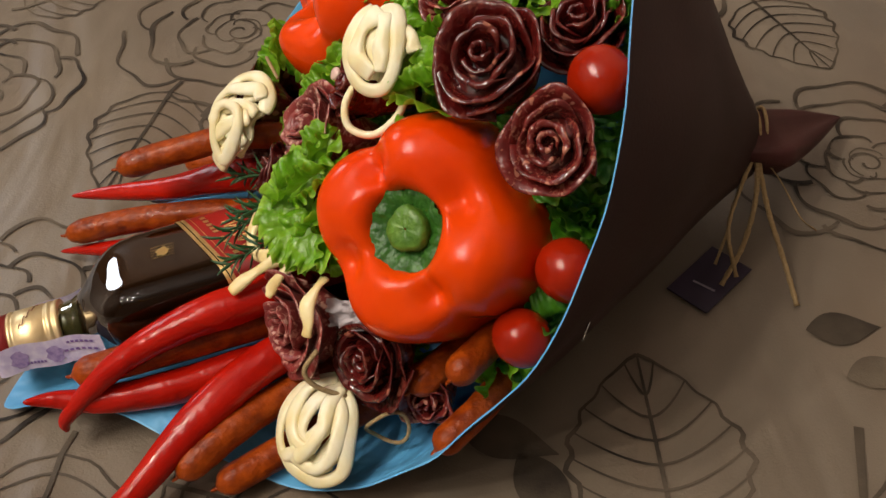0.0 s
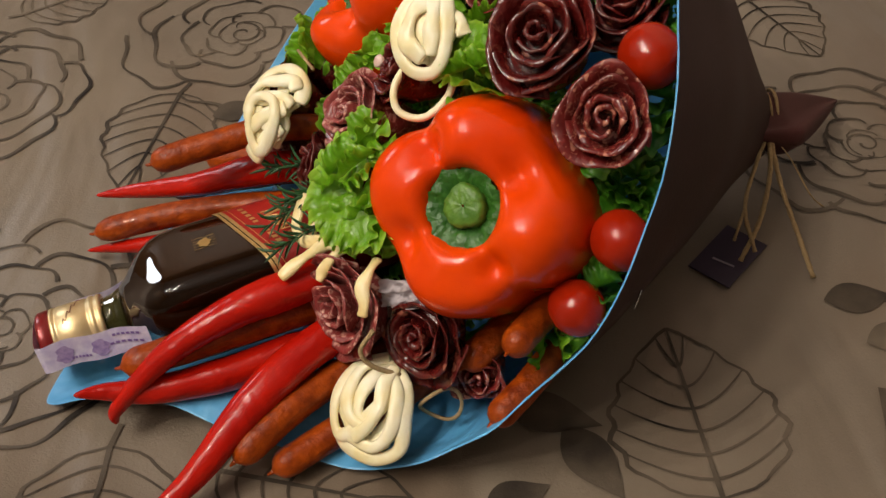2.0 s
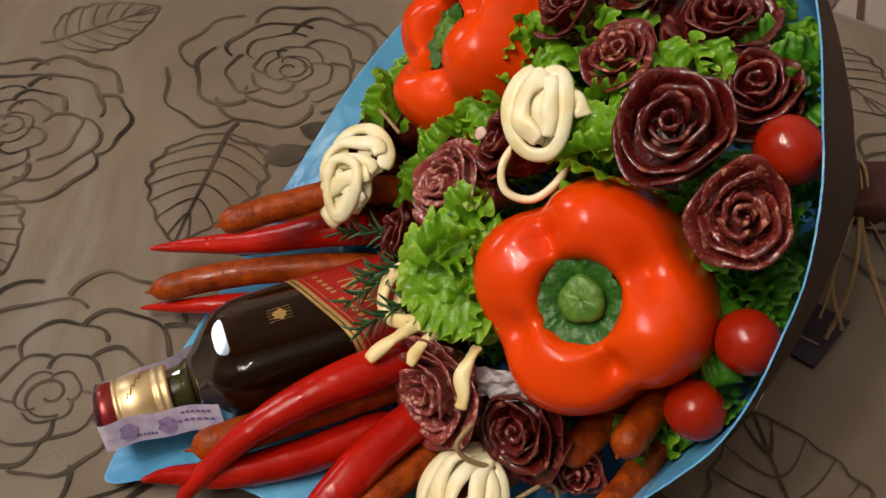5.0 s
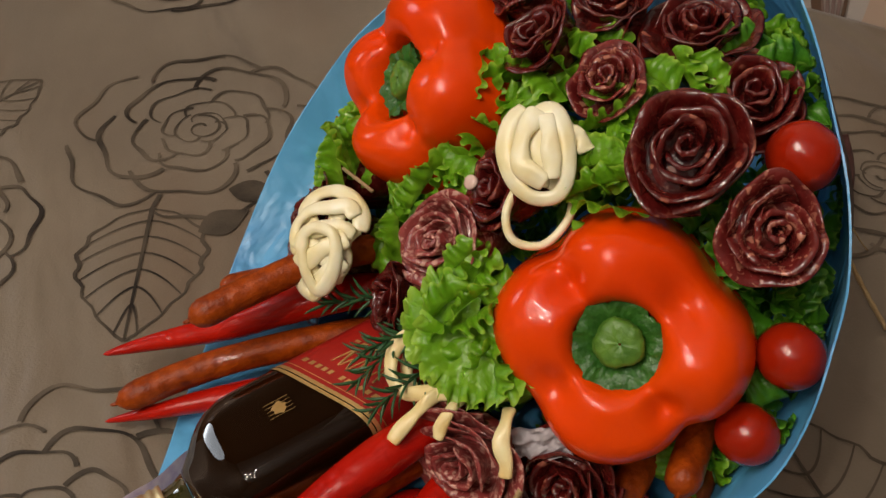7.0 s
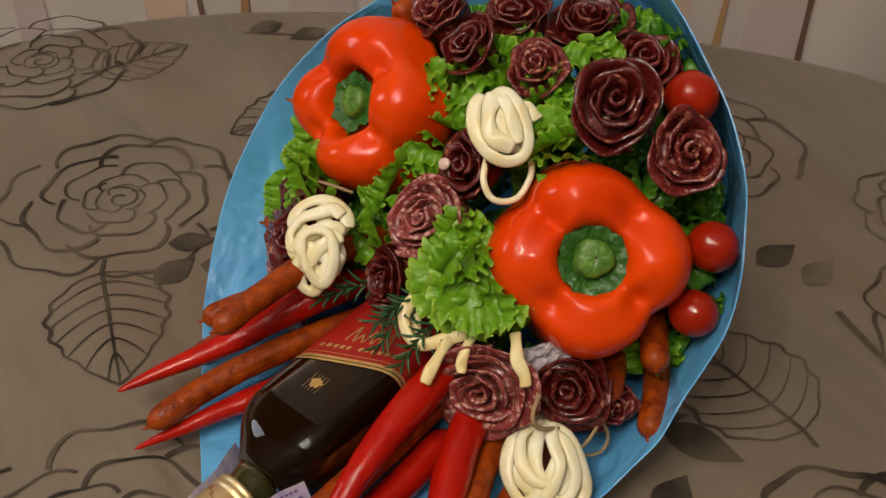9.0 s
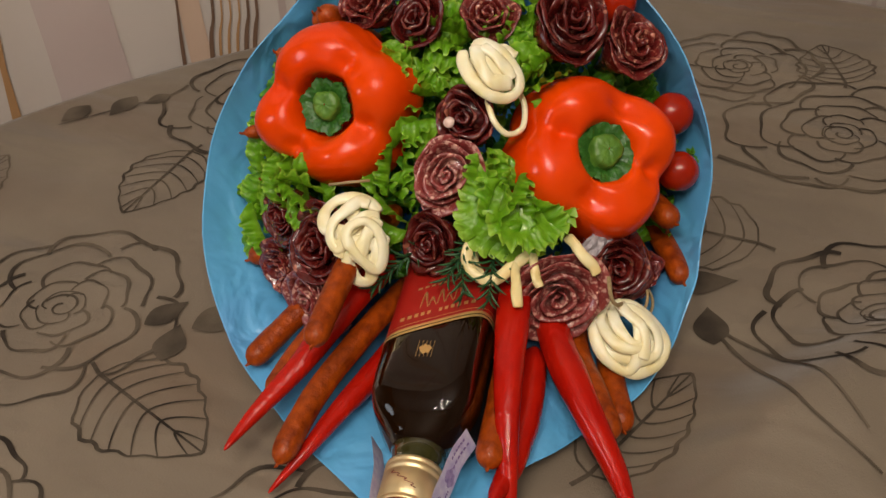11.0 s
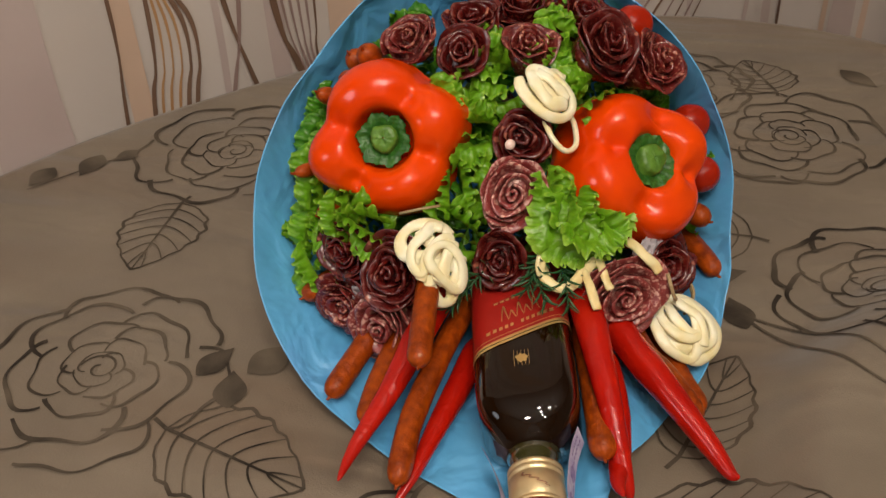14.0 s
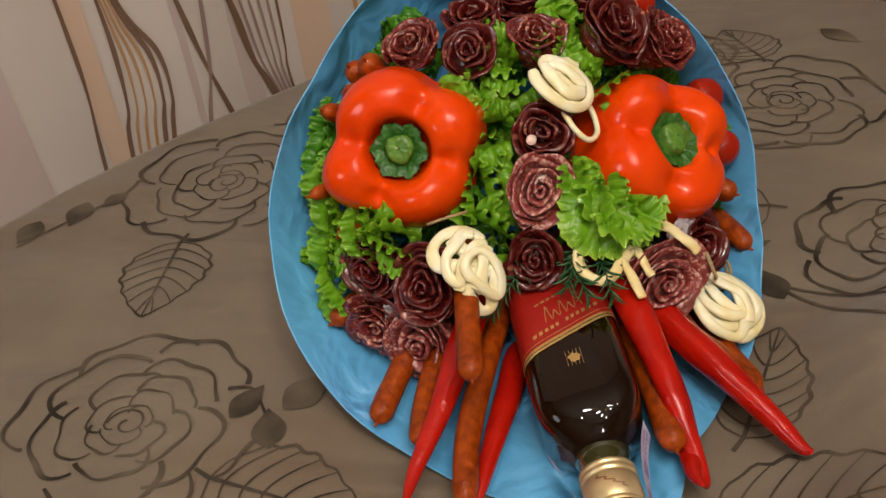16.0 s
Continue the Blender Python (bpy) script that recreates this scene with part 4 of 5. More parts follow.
# ---- salami roses ----
def salami_rose(p, axis, radius, mat, seed, label, n=None, deep=0.04, open_face=0.0):
    rnd = random.Random(seed)
    m = frame_to(p, axis, rnd.uniform(0, 360))
    ob = thing("salami_rose", m, label, "salami rose", "salami roses in the bouquet")
    n = n or max(4, round(radius / 0.0042))
    turn = rnd.choice((1, -1))
    oval, oph, slant = rnd.uniform(0.03, 0.11), rnd.uniform(0, 6), rnd.uniform(-0.18, 0.18)
    step = 0.84 * radius / n
    for i in range(n):
        petals = 1 if i == 0 else 2
        for h in range(petals):
            r0 = step * (i + rnd.uniform(0.28, 0.5)) if i else step * 0.30
            r1 = r0 + step * (rnd.uniform(0.5, 0.75) if i else 0.65)
            a0 = i * 1.3 + h * math.pi + rnd.uniform(-0.5, 0.5)
            arc = rnd.uniform(3.5, 4.6) if i else 7.6
            top = radius * (0.10 - 0.46 * (i / n) ** 2 + rnd.uniform(-0.07, 0.07))
            flare = (0.04 + 0.26 * (i / n) ** 1.6) * rnd.uniform(0.6, 1.3) + open_face * (i / n)
            ph, ph2, amp = rnd.uniform(0, 6), rnd.uniform(0, 6), rnd.uniform(0.7, 1.6)
            th = min(0.0013, step * 0.34) * rnd.uniform(0.75, 1.15)
            low = -0.75 * radius

            def slice_point(u, w):
                a = a0 + arc * u
                r = r0 + (r1 - r0) * u
                fade = min(1.0, u * 5, (1 - u) * 5)
                calm = min(1.0, r / radius + 0.15)
                zt = top - (1 - fade) ** 2 * radius * 0.30 + calm * (amp * 0.0019 * math.sin(1.7 * a + ph) + 0.0010 * math.sin(4.3 * a + ph2) + 0.0003 * math.sin(11 * a + ph))
                # cross-section: up the outside, round the lip, down the inside
                j = w * 14
                if j < 5:
                    side, z = 1.0, low + (zt - th - low) * (j / 5)
                elif j > 9:
                    side, z = -1.0, low + (zt - th - low) * ((14 - j) / 5)
                else:
                    b = math.pi * (j - 5) / 4
                    side, z = math.copysign(abs(math.cos(b)) ** 0.6, math.cos(b)), zt - th + th * math.sin(b) ** 0.7
                g = max(0.0, (z - low) / (zt - low))
                thick = th * (0.9 + 0.35 * calm * math.sin(2.3 * a + ph2) + 0.15 * math.sin(7 * a + ph)) * (0.35 + 0.65 * fade)
                rr = r * (0.80 + 0.20 * g) + flare * radius * g ** 3 + side * thick + calm * g * (amp * 0.0011 * math.sin(2.6 * a + ph) + 0.0005 * math.sin(6.5 * a + ph2))
                rr *= 1 + oval * math.sin(2 * a + oph) + 0.4 * oval * math.sin(3 * a + 2 * oph + i)
                return V((rr * math.cos(a * turn), rr * math.sin(a * turn), z + slant * g * rr * math.cos(a + oph)))

            v, f = grid(slice_point, 40, 14)
            part("slice", mesh("slice", v, f, mat), ob)
    core = lathe([(0.0003, -0.3 * radius), (radius * 0.22, -0.34 * radius), (radius * 0.7, -0.5 * radius), (radius * 0.78, -0.8 * radius), (radius * 0.4, -deep * 0.7), (radius * 0.2, -deep), (0.0003, -deep)], 20)
    part("roll", mesh("roll", *core, mat), ob)
    return ob


DARK_L = "rose rolled from dark red salami slices"
PALE_L = "rose rolled from marbled pale red salami slices"
PINK_L = "loosely rolled pink marbled salami slices"
FOCUS = V((0.14, 0.37, -0.03))
for i, (p, r, mat, tilt, face) in enumerate((
        ((0.024, 0.304, 0.170), 0.0225, SALAMI_DARK, (-0.15, -0.45, 0.6), 0),
        ((0.046, 0.275, 0.151), 0.0180, SALAMI_PALE, (-0.1, -0.6, 0.4), 0),
        ((0.061, 0.325, 0.170), 0.0205, SALAMI_DARK, (0.0, -0.2, 0.5), 0),
        ((0.015, 0.350, 0.169), 0.0155, SALAMI_PALE, (-0.2, -0.2, 0.6), 0),
        ((0.000, 0.387, 0.167), 0.0168, SALAMI_DARK, (-0.5, -0.1, 0.5), 0),
        ((0.004, 0.420, 0.171), 0.0164, SALAMI_PALE, (-0.6, 0.0, 0.4), 0),
        ((0.058, 0.363, 0.177), 0.0196, SALAMI_DARK, (0.0, -0.1, 0.7), 0),
        ((0.032, 0.388, 0.176), 0.0164, SALAMI_DARK, (-0.2, 0.0, 0.7), 0),
        ((-0.030, 0.345, 0.131), 0.0177, SALAMI_DARK, (-0.7, -0.1, 0.2), 0),
        ((-0.052, 0.345, 0.108), 0.0195, SALAMI_PINK, (-0.7, -0.1, 0.15), 0),
        ((-0.073, 0.348, 0.076), 0.0164, SALAMI_DARK, (-0.9, -0.05, 0.25), 0),
        ((-0.063, 0.277, 0.054), 0.0225, SALAMI_PINK, (-0.9, -0.4, 0.45), 0.12),
        ((-0.028, 0.256, 0.055), 0.0200, SALAMI_DARK, (-0.5, -0.8, 0.3), 0.1),
        ((-0.002, 0.247, 0.036), 0.0127, SALAMI_PALE, (-0.1, -0.9, 0.3), 0),
        ((-0.094, 0.406, 0.074), 0.0210, SALAMI_DARK, (-0.9, 0.1, 0.3), 0),
        ((-0.101, 0.412, 0.036), 0.0215, SALAMI_PINK, (-0.9, 0.2, 0.1), 0.12),
        ((-0.088, 0.440, 0.037), 0.0205, SALAMI_PALE, (-0.8, 0.5, 0.1), 0.1),
        ((-0.076, 0.443, 0.070), 0.0190, SALAMI_DARK, (-0.8, 0.3, 0.3), 0))):
    axis = (V(p) - FOCUS).normalized() * 0.6 + V(tilt)
    salami_rose(p, axis, r, mat, 20 + i, {SALAMI_DARK: DARK_L, SALAMI_PALE: PALE_L, SALAMI_PINK: PINK_L}[mat], open_face=face)


def fat_chunk(p, axis, r, seed):
    """A rounded cube of fat on a slice's edge."""
    m = frame_to(p, axis, 40 * seed)
    v, f = grid(lambda u, w: V((1.1 * r * math.sin(math.pi * w) ** 0.7 * math.cos(2 * math.pi * u), r * math.sin(math.pi * w) ** 0.7 * math.sin(2 * math.pi * u), 0.5 * r * math.cos(math.pi * w))) * (1 + 0.15 * wob(5 * u, 4 * w, seed)), 16, 10, True)
    solid("fat_cube", mesh("fat_cube", v, f, FAT), m, "small pale cube of fat in a dark salami slice", "fat cube")


FAT = material("salami_fat", (0.62, 0.40, 0.33), 0.3, (0.72, 0.54, 0.46), scale=300, coat=0.3)
fat_chunk((-0.0345, 0.3503, 0.1290), (-0.7, -0.3, 0.6), 0.0028, 1)


# ---- tomatoes ----
def tomato(p, r, seed):
    def fn(u, w):
        a, b = 2 * math.pi * u, math.pi * w
        k = 1 + 0.02 * math.cos(5 * a + seed) * math.sin(b) - 0.05 * math.exp(-(w / 0.09) ** 2)
        return V((r * k * math.sin(b) * math.cos(a), r * k * math.sin(b) * math.sin(a), 0.96 * r * k * math.cos(b)))
    v, f = grid(fn, 40, 24, True)
    solid("cherry_tomato", mesh("cherry_tomato", v, f, TOMATO), frame_to(p, (0.5, 0.2, 0.3 + 0.1 * seed)), "round red cherry tomato beside the paper edge", "tomato", "cherry tomatoes")


for i, (p, r) in enumerate((((0.067, 0.298, 0.160), 0.0128), ((0.054, 0.257, 0.105), 0.0125), ((0.037, 0.246, 0.080), 0.0118))):
    tomato(p, r, i)


# ---- sausages and chilies ----
def sausage(points, r, seed, label="thin smoked red-brown sausage with wrinkled skin"):
    path = smooth_path(points, 40)
    r *= 0.86

    def rad(t):
        e = min(t, 1 - t) * 40 / 4.0
        return r * (math.sqrt(max(0.02, 1 - (1 - min(1, e)) ** 2)))
    v, f = tube(path, rad, 20, rough=lambda t, a: 1 + 0.045 * wob(t * 9 + seed, math.cos(a) * 1.3, math.sin(a) * 1.3) + 0.012 * math.sin(9 * a + 3 * math.sin(t * 11)))
    d = (path[0] - path[1]).normalized()
    nib = tube(smooth_path([path[0] - d * 0.0015, path[0] + d * 0.0012, path[0] + d * 0.003 + V((0.0006, 0, 0.0008))], 6), lambda t: 0.0012 * (1 - 0.6 * t), 8)
    M = Matrix.Translation(path[0])
    ob = thing("smoked_sausage", M, label, "sausage", "smoked sausages")
    part("casing", mesh("casing", localised(v, M), f, SAUSAGE), ob)
    part("end_knot", mesh("end_knot", localised(nib[0], M), nib[1], SAUSAGE), ob)


def chili(points, r, seed):
    path = smooth_path(points, 48)
    r *= 0.92

    def rad(t):
        return r * (0.10 + 0.90 * min(1.0, (t / 0.70)) ** 0.85) * (math.sqrt(max(0.05, 1 - ((t - 0.9) / 0.1) ** 2)) if t > 0.9 else 1) * (math.sqrt(min(1, t / 0.02 + 0.15)) if t < 0.02 else 1)
    v, f = tube(path, rad, 22, rough=lambda t, a: 1 + 0.05 * wob(t * 7 + seed, math.cos(a), math.sin(a)) + 0.03 * math.cos(3 * a + seed))
    M = Matrix.Translation(path[0])
    solid("chili_pepper", mesh("chili_pepper", localised(v, M), f, CHILI), M, "long glossy red chili pepper pointing out of the bouquet", "chili pepper", "chili peppers")


for i, (pts, r) in enumerate((
        (((-0.150, 0.372, 0.062), (-0.120, 0.378, 0.067), (-0.085, 0.384, 0.070), (-0.03, 0.39, 0.06)), 0.0077),
        (((-0.190, 0.374, 0.016), (-0.150, 0.378, 0.022), (-0.105, 0.375, 0.028), (-0.05, 0.37, 0.03)), 0.0078),
        (((-0.158, 0.274, 0.028), (-0.125, 0.283, 0.030), (-0.09, 0.293, 0.032), (-0.04, 0.31, 0.03)), 0.0085),
        (((-0.107, 0.230, 0.014), (-0.085, 0.249, 0.020), (-0.06, 0.268, 0.020), (-0.01, 0.29, 0.025)), 0.0085),
        (((-0.092, 0.229, 0.0055), (-0.065, 0.245, 0.008), (-0.03, 0.262, 0.014), (0.01, 0.285, 0.02)), 0.0082),
        (((-0.137, 0.431, 0.014), (-0.110, 0.425, 0.020), (-0.075, 0.415, 0.028), (-0.03, 0.40, 0.03)), 0.0080),
        (((-0.154, 0.403, 0.017), (-0.125, 0.405, 0.020), (-0.085, 0.402, 0.026), (-0.03, 0.395, 0.03)), 0.0080),
        (((-0.080, 0.468, 0.034), (-0.060, 0.455, 0.037), (-0.03, 0.44, 0.04), (0.01, 0.42, 0.04)), 0.0075),
        (((-0.008, 0.249, 0.043), (0.014, 0.268, 0.046), (0.045, 0.30, 0.05), (0.08, 0.33, 0.045)), 0.0082),
        (((0.009, 0.238, 0.065), (0.028, 0.260, 0.064), (0.06, 0.30, 0.065), (0.09, 0.33, 0.055)), 0.0080),
        (((0.002, 0.228, 0.031), (0.021, 0.244, 0.037), (0.05, 0.275, 0.045), (0.09, 0.32, 0.045)), 0.0075),
        (((-0.003, 0.445, 0.163), (0.02, 0.44, 0.14), (0.05, 0.43, 0.11), (0.08, 0.42, 0.08)), 0.0085),
        (((0.010, 0.459, 0.153), (0.03, 0.45, 0.13), (0.055, 0.44, 0.105), (0.085, 0.43, 0.08)), 0.0085),
        (((-0.013, 0.455, 0.149), (0.01, 0.45, 0.13), (0.04, 0.44, 0.105), (0.08, 0.43, 0.08)), 0.0080),
        (((-0.016, 0.471, 0.139), (0.01, 0.46, 0.12), (0.04, 0.45, 0.1), (0.08, 0.43, 0.075)), 0.0065),
        (((-0.064, 0.458, 0.085), (-0.04, 0.45, 0.08), (0.0, 0.44, 0.07), (0.05, 0.42, 0.06)), 0.0060),
        (((-0.053, 0.475, 0.105), (-0.03, 0.46, 0.1), (0.0, 0.45, 0.09), (0.05, 0.43, 0.07)), 0.0050))):
    sausage(pts, r, 3 * i)
for i, (pts, r) in enumerate((
        (((-0.194, 0.404, 0.016), (-0.172, 0.402, 0.019), (-0.135, 0.393, 0.029), (-0.10, 0.386, 0.042), (-0.06, 0.378, 0.05)), 0.0090),
        (((-0.198, 0.377, 0.001), (-0.175, 0.370, 0.009), (-0.145, 0.366, 0.013), (-0.11, 0.362, 0.014), (-0.07, 0.36, 0.015)), 0.0080),
        (((-0.163, 0.259, 0.007), (-0.160, 0.262, 0.016), (-0.135, 0.274, 0.036), (-0.105, 0.286, 0.047), (-0.075, 0.297, 0.05), (-0.05, 0.307, 0.05)), 0.0097),
        (((-0.177, 0.262, 0.026), (-0.166, 0.266, 0.022), (-0.145, 0.268, 0.018), (-0.11, 0.275, 0.018), (-0.07, 0.288, 0.022)), 0.0088),
        (((-0.141, 0.208, 0.0135), (-0.136, 0.213, 0.011), (-0.122, 0.225, 0.015), (-0.10, 0.249, 0.026), (-0.075, 0.272, 0.032), (-0.04, 0.295, 0.035)), 0.0098))):
    chili(pts, r, i)


# ---- string cheese knots ----
def ribbon_strand(path, up, half, thick, shut=False):
    """A flat rounded strand along the path; up(i) is the way its broad side looks, half(t) its half width."""
    n, k = len(path), 14
    verts, faces = [], []
    for i, q in enumerate(path):
        d = (path[(i + 1) % n if shut else min(i + 1, n - 1)] - path[i - 1 if shut else max(i - 1, 0)]).normalized()
        side = d.cross(up(i)).normalized()
        nrm = side.cross(d)
        t = i / (n - 1)
        end = 1.0 if shut else min(1.0, 0.8 + 6 * min(t, 1 - t))
        for a in range(k):
            c, s = math.cos(2 * math.pi * a / k), math.sin(2 * math.pi * a / k)
            verts.append(q + side * (half(t) * end * math.copysign(abs(c) ** 0.7, c)) + nrm * (thick * end * (math.copysign(abs(s) ** 0.7, s) - 0.55 * c * c)))
    for i in range(n if shut else n - 1):
        e = (i + 1) % n
        for a in range(k):
            faces.append((i * k + a, i * k + (a + 1) % k, e * k + (a + 1) % k, e * k + a))
    if not shut:
        faces += [tuple(range(k - 1, -1, -1)), tuple(range((n - 1) * k, n * k))]
    return verts, faces


def strand_knot(strands, r, mat, label, p, face):
    """A knot of flat strands, each through a few points; face is the way their broad sides look."""
    m = Matrix.Translation(p)
    ob = thing("cheese_knot", m, label, "string cheese", "knots of string cheese")
    face = V(face).normalized()
    for k, (pts, wide, shut, lift) in enumerate(strands):
        path = [q + face * lift for q in smooth_path(localised(pts + (pts[:1] if shut else ()), m), 48)]
        path = path[:-1] if shut else path
        up = lambda i: face + 0.30 * V((math.sin(0.2 * i + k), math.cos(0.17 * i + 2 * k), math.sin(0.13 * i + 3 * k)))
        v, f = ribbon_strand(path, up, lambda t: 0.95 * r * wide * (1 + 0.10 * math.sin(9 * t + k)), r * 0.42, shut)
        part("strand", mesh("strand", v, f, mat), ob)
    return ob


def flat_knot(p, axis, towards, strands, r, mat, label):
    """A knot laid out on the plane that axis looks out of: strands through (x, y) in millimetres, wide, shut, lift."""
    m = facing(p, axis, towards)
    ob = thing("cheese_knot", m, label, "string cheese", "knots of string cheese")
    for k, (pts, wide, shut, lift) in enumerate(strands):
        pts = [V((x, y, lift + 5 - 0.016 * (x * x + y * y))) * 0.001 for x, y in pts]
        path = smooth_path(pts + (pts[:1] if shut else []), 52)
        path = path[:-1] if shut else path
        up = lambda i: V((0.25 * math.sin(0.2 * i + k) + 30 * path[i].x, 0.25 * math.cos(0.17 * i + 2 * k) + 25 * path[i].y, 1))
        v, f = ribbon_strand(path, up, lambda t: 0.92 * r * wide * (1 + 0.14 * math.sin(9 * t + k)), r * 0.34, shut)
        part("strand", mesh("strand", v, f, mat), ob)
    return ob


# peeled open bundle beside the dark rose, with its thin loop below
flat_knot((-0.014, 0.335, 0.150), (-0.45, -0.48, 0.68), (0.287, 0.657, 0.696), (
    (((-7.8, 16.8), (-11.4, 10.8), (-12.2, 0), (-7.8, -10.8), (-0.6, -16), (7.8, -14.6), (11.5, -7.2), (10.2, 6), (5.4, 15), (0.6, 15.6), (-3, 11)), 0.95, False, 2.0),
    (((-0.6, 15), (-5.4, 6), (-4.5, -5), (4, -11)), 1.15, False, 3.4),
    (((1.8, 13.8), (5.0, 3.4), (6.6, -9)), 1.0, False, 3.0),
    (((-1, 14), (0.2, 2), (2, -12)), 1.1, False, 0.2),
    (((-6, 12), (-9, 2), (-4, -10)), 1.1, False, -2.5),
    (((8, 12), (9, 0), (4, -12)), 1.1, False, -2.5),
    (((9, 9), (14, 7), (17, 2)), 0.9, False, 0.5)), 0.0036, CHEESE, "pale string cheese gathered in a soft knot")
loose = ribbon_strand(smooth_path([V((-0.022, 0.334, 0.140)), V((-0.029, 0.327, 0.132)), V((-0.028, 0.320, 0.125)), V((-0.018, 0.316, 0.124)), V((-0.008, 0.319, 0.131)), V((-0.004, 0.325, 0.139))], 32), lambda i: V((-0.55, -0.45, 0.7)), lambda t: 0.0016, 0.0011)
solid("cheese_strand", mesh("cheese_strand", *loose, CHEESE), Matrix.Identity(4), "thin loop of string cheese over the pepper", "string cheese", "knots of string cheese")
# knot in front of the upper pepper: an open loop above, a woven clump below
flat_knot((-0.088, 0.380, 0.083), (-0.53, -0.42, 0.65), (0.287, 0.657, 0.696), (
    (((16, 6), (15, 13), (8.4, 19.8), (0, 22.8), (-8.4, 20.4), (-12, 13.8), (-10, 8)), 1.0, False, 0.0),
    (((14, 12), (10, 16), (2.4, 15), (-7.2, 13.2), (-13.2, 6.6), (-12.6, -0.6), (-8.4, 0.6), (-3.6, 4.2), (8.4, 6.6), (15, 4)), 0.9, False, 2.2),
    (((-6.6, -3), (-5.4, 3), (0, 6), (7.2, 4.2), (10.2, -3), (8.4, -12.6), (3.6, -19.2), (-1.2, -19.8), (-4.8, -12.6)), 0.8, True, 5.0),
    (((-14.4, -4.2), (-9.6, -0.6), (-2.4, -3), (4.8, -7.8), (10, -14)), 1.0, False, 1.5),
    (((-12, -9), (-8.4, -6.6), (-3.6, -11.4), (-1.2, -17.4), (-6, -22.8), (-11.4, -19.8)), 1.0, True, 1.0),
    (((-8, -10), (-3.6, -7.8), (3.6, -3), (13, 3)), 1.1, False, 3.2),
    (((-4, -20), (0, -17.4), (4.8, -12.6), (12, -6)), 1.1, False, 2.6),
    (((-12, 10), (-4, 4), (4, 0), (12, -2)), 1.2, False, -2.0),
    (((4, 18), (3, 6), (-2, -6), (-4, -14)), 1.2, False, -2.5),
    (((13, 8), (9, 0), (9, -8), (5, -16)), 1.2, False, -1.0)), 0.0039, CHEESE, "yellowish string cheese tied in a thick knot")
# skein that hangs over the paper's edge
flat_knot((-0.047, 0.243, 0.026), (-0.42, -0.42, 0.80), (0.0, 0.72, 0.69), (
    (((8.3, 23.6), (-7, 18.9), (-16.5, 8.3), (-18.3, -2.4), (-15.3, -10.6), (-7, -9.4), (4.7, -1.2), (10.6, 5.9)), 0.95, False, 2.5),
    (((-15.3, -9), (-10.6, -16.5), (1.2, -21), (13, -16.5), (16.0, -3.5), (15, 9), (9, 18)), 1.0, False, 1.5),
    (((-9.4, -10.6), (2.4, -16), (11.8, -8.3), (13.2, 5.9), (9, 16)), 0.9, False, 3.0),
    (((7, 22), (-4.7, 17.7), (-9.3, 5.9), (-7, -3.5), (2, -9.4)), 0.9, False, 3.5),
    (((9.4, 20), (3.5, 15.3), (-2.4, 7), (-3.5, -2.4), (4, -8)), 0.9, False, 2.2),
    (((11, 18), (8.3, 11), (6.9, 0), (1, -8.3), (-6, -12)), 0.9, False, 4.2),
    (((-12, 14), (-13, 2), (-9, -8), (0, -14), (8, -12)), 1.1, False, -0.5),
    (((6, 20), (12, 8), (10, -6), (0, -16)), 1.2, False, -1.5),
    (((0, 20), (-6, 8), (-10, -4), (-8, -14)), 1.2, False, -1.8)), 0.0037, CHEESE, "cream string cheese loops hanging over the paper edge")
strand_knot((
    (((-0.052, 0.320, 0.086), (-0.064, 0.324, 0.081), (-0.073, 0.324, 0.074), (-0.077, 0.316, 0.068), (-0.074, 0.308, 0.066), (-0.064, 0.302, 0.070), (-0.054, 0.296, 0.074)), 1.2, False, 0.0),
    (((-0.058, 0.302, 0.070), (-0.068, 0.299, 0.068), (-0.076, 0.295, 0.065), (-0.083, 0.291, 0.061)), 1.1, False, 0.001),
    (((-0.052, 0.296, 0.074), (-0.060, 0.292, 0.071), (-0.065, 0.288, 0.066), (-0.067, 0.286, 0.063)), 1.0, False, 0.0),
    (((-0.040, 0.282, 0.078), (-0.044, 0.276, 0.077), (-0.047, 0.270, 0.074), (-0.047, 0.265, 0.069), (-0.048, 0.262, 0.065)), 1.2, False, 0.001),
    (((-0.055, 0.322, 0.080), (-0.068, 0.322, 0.072), (-0.072, 0.314, 0.064), (-0.064, 0.304, 0.064)), 1.0, False, -0.003)), 0.0027, CHEESE_SMOKED, "ends of yellow smoked string cheese under a lettuce leaf", (-0.060, 0.306, 0.068), (-0.6, -0.5, 0.6))
ring_m = Matrix.Translation((-0.018, 0.243, 0.026))
ringlet = thing("twine_ring", ring_m, "small ring of jute twine round a salami roll", "twine")
part("strand", mesh("strand", *tube([V((0.009 * math.cos(2 * math.pi * k / 30), 0.002 * math.sin(4 * math.pi * k / 30), 0.010 * math.sin(2 * math.pi * k / 30))) for k in range(30)], lambda t: 0.0009, 7, closed=True), TWINE), ringlet)
part("strand", mesh("strand", *tube(smooth_path([V((-0.026, 0.014, 0.036)), V((-0.032, 0.010, 0.028)), V((-0.028, 0.008, 0.020)), V((-0.016, 0.008, 0.012))], 20), lambda t: 0.0011, 7), TWINE), ringlet)


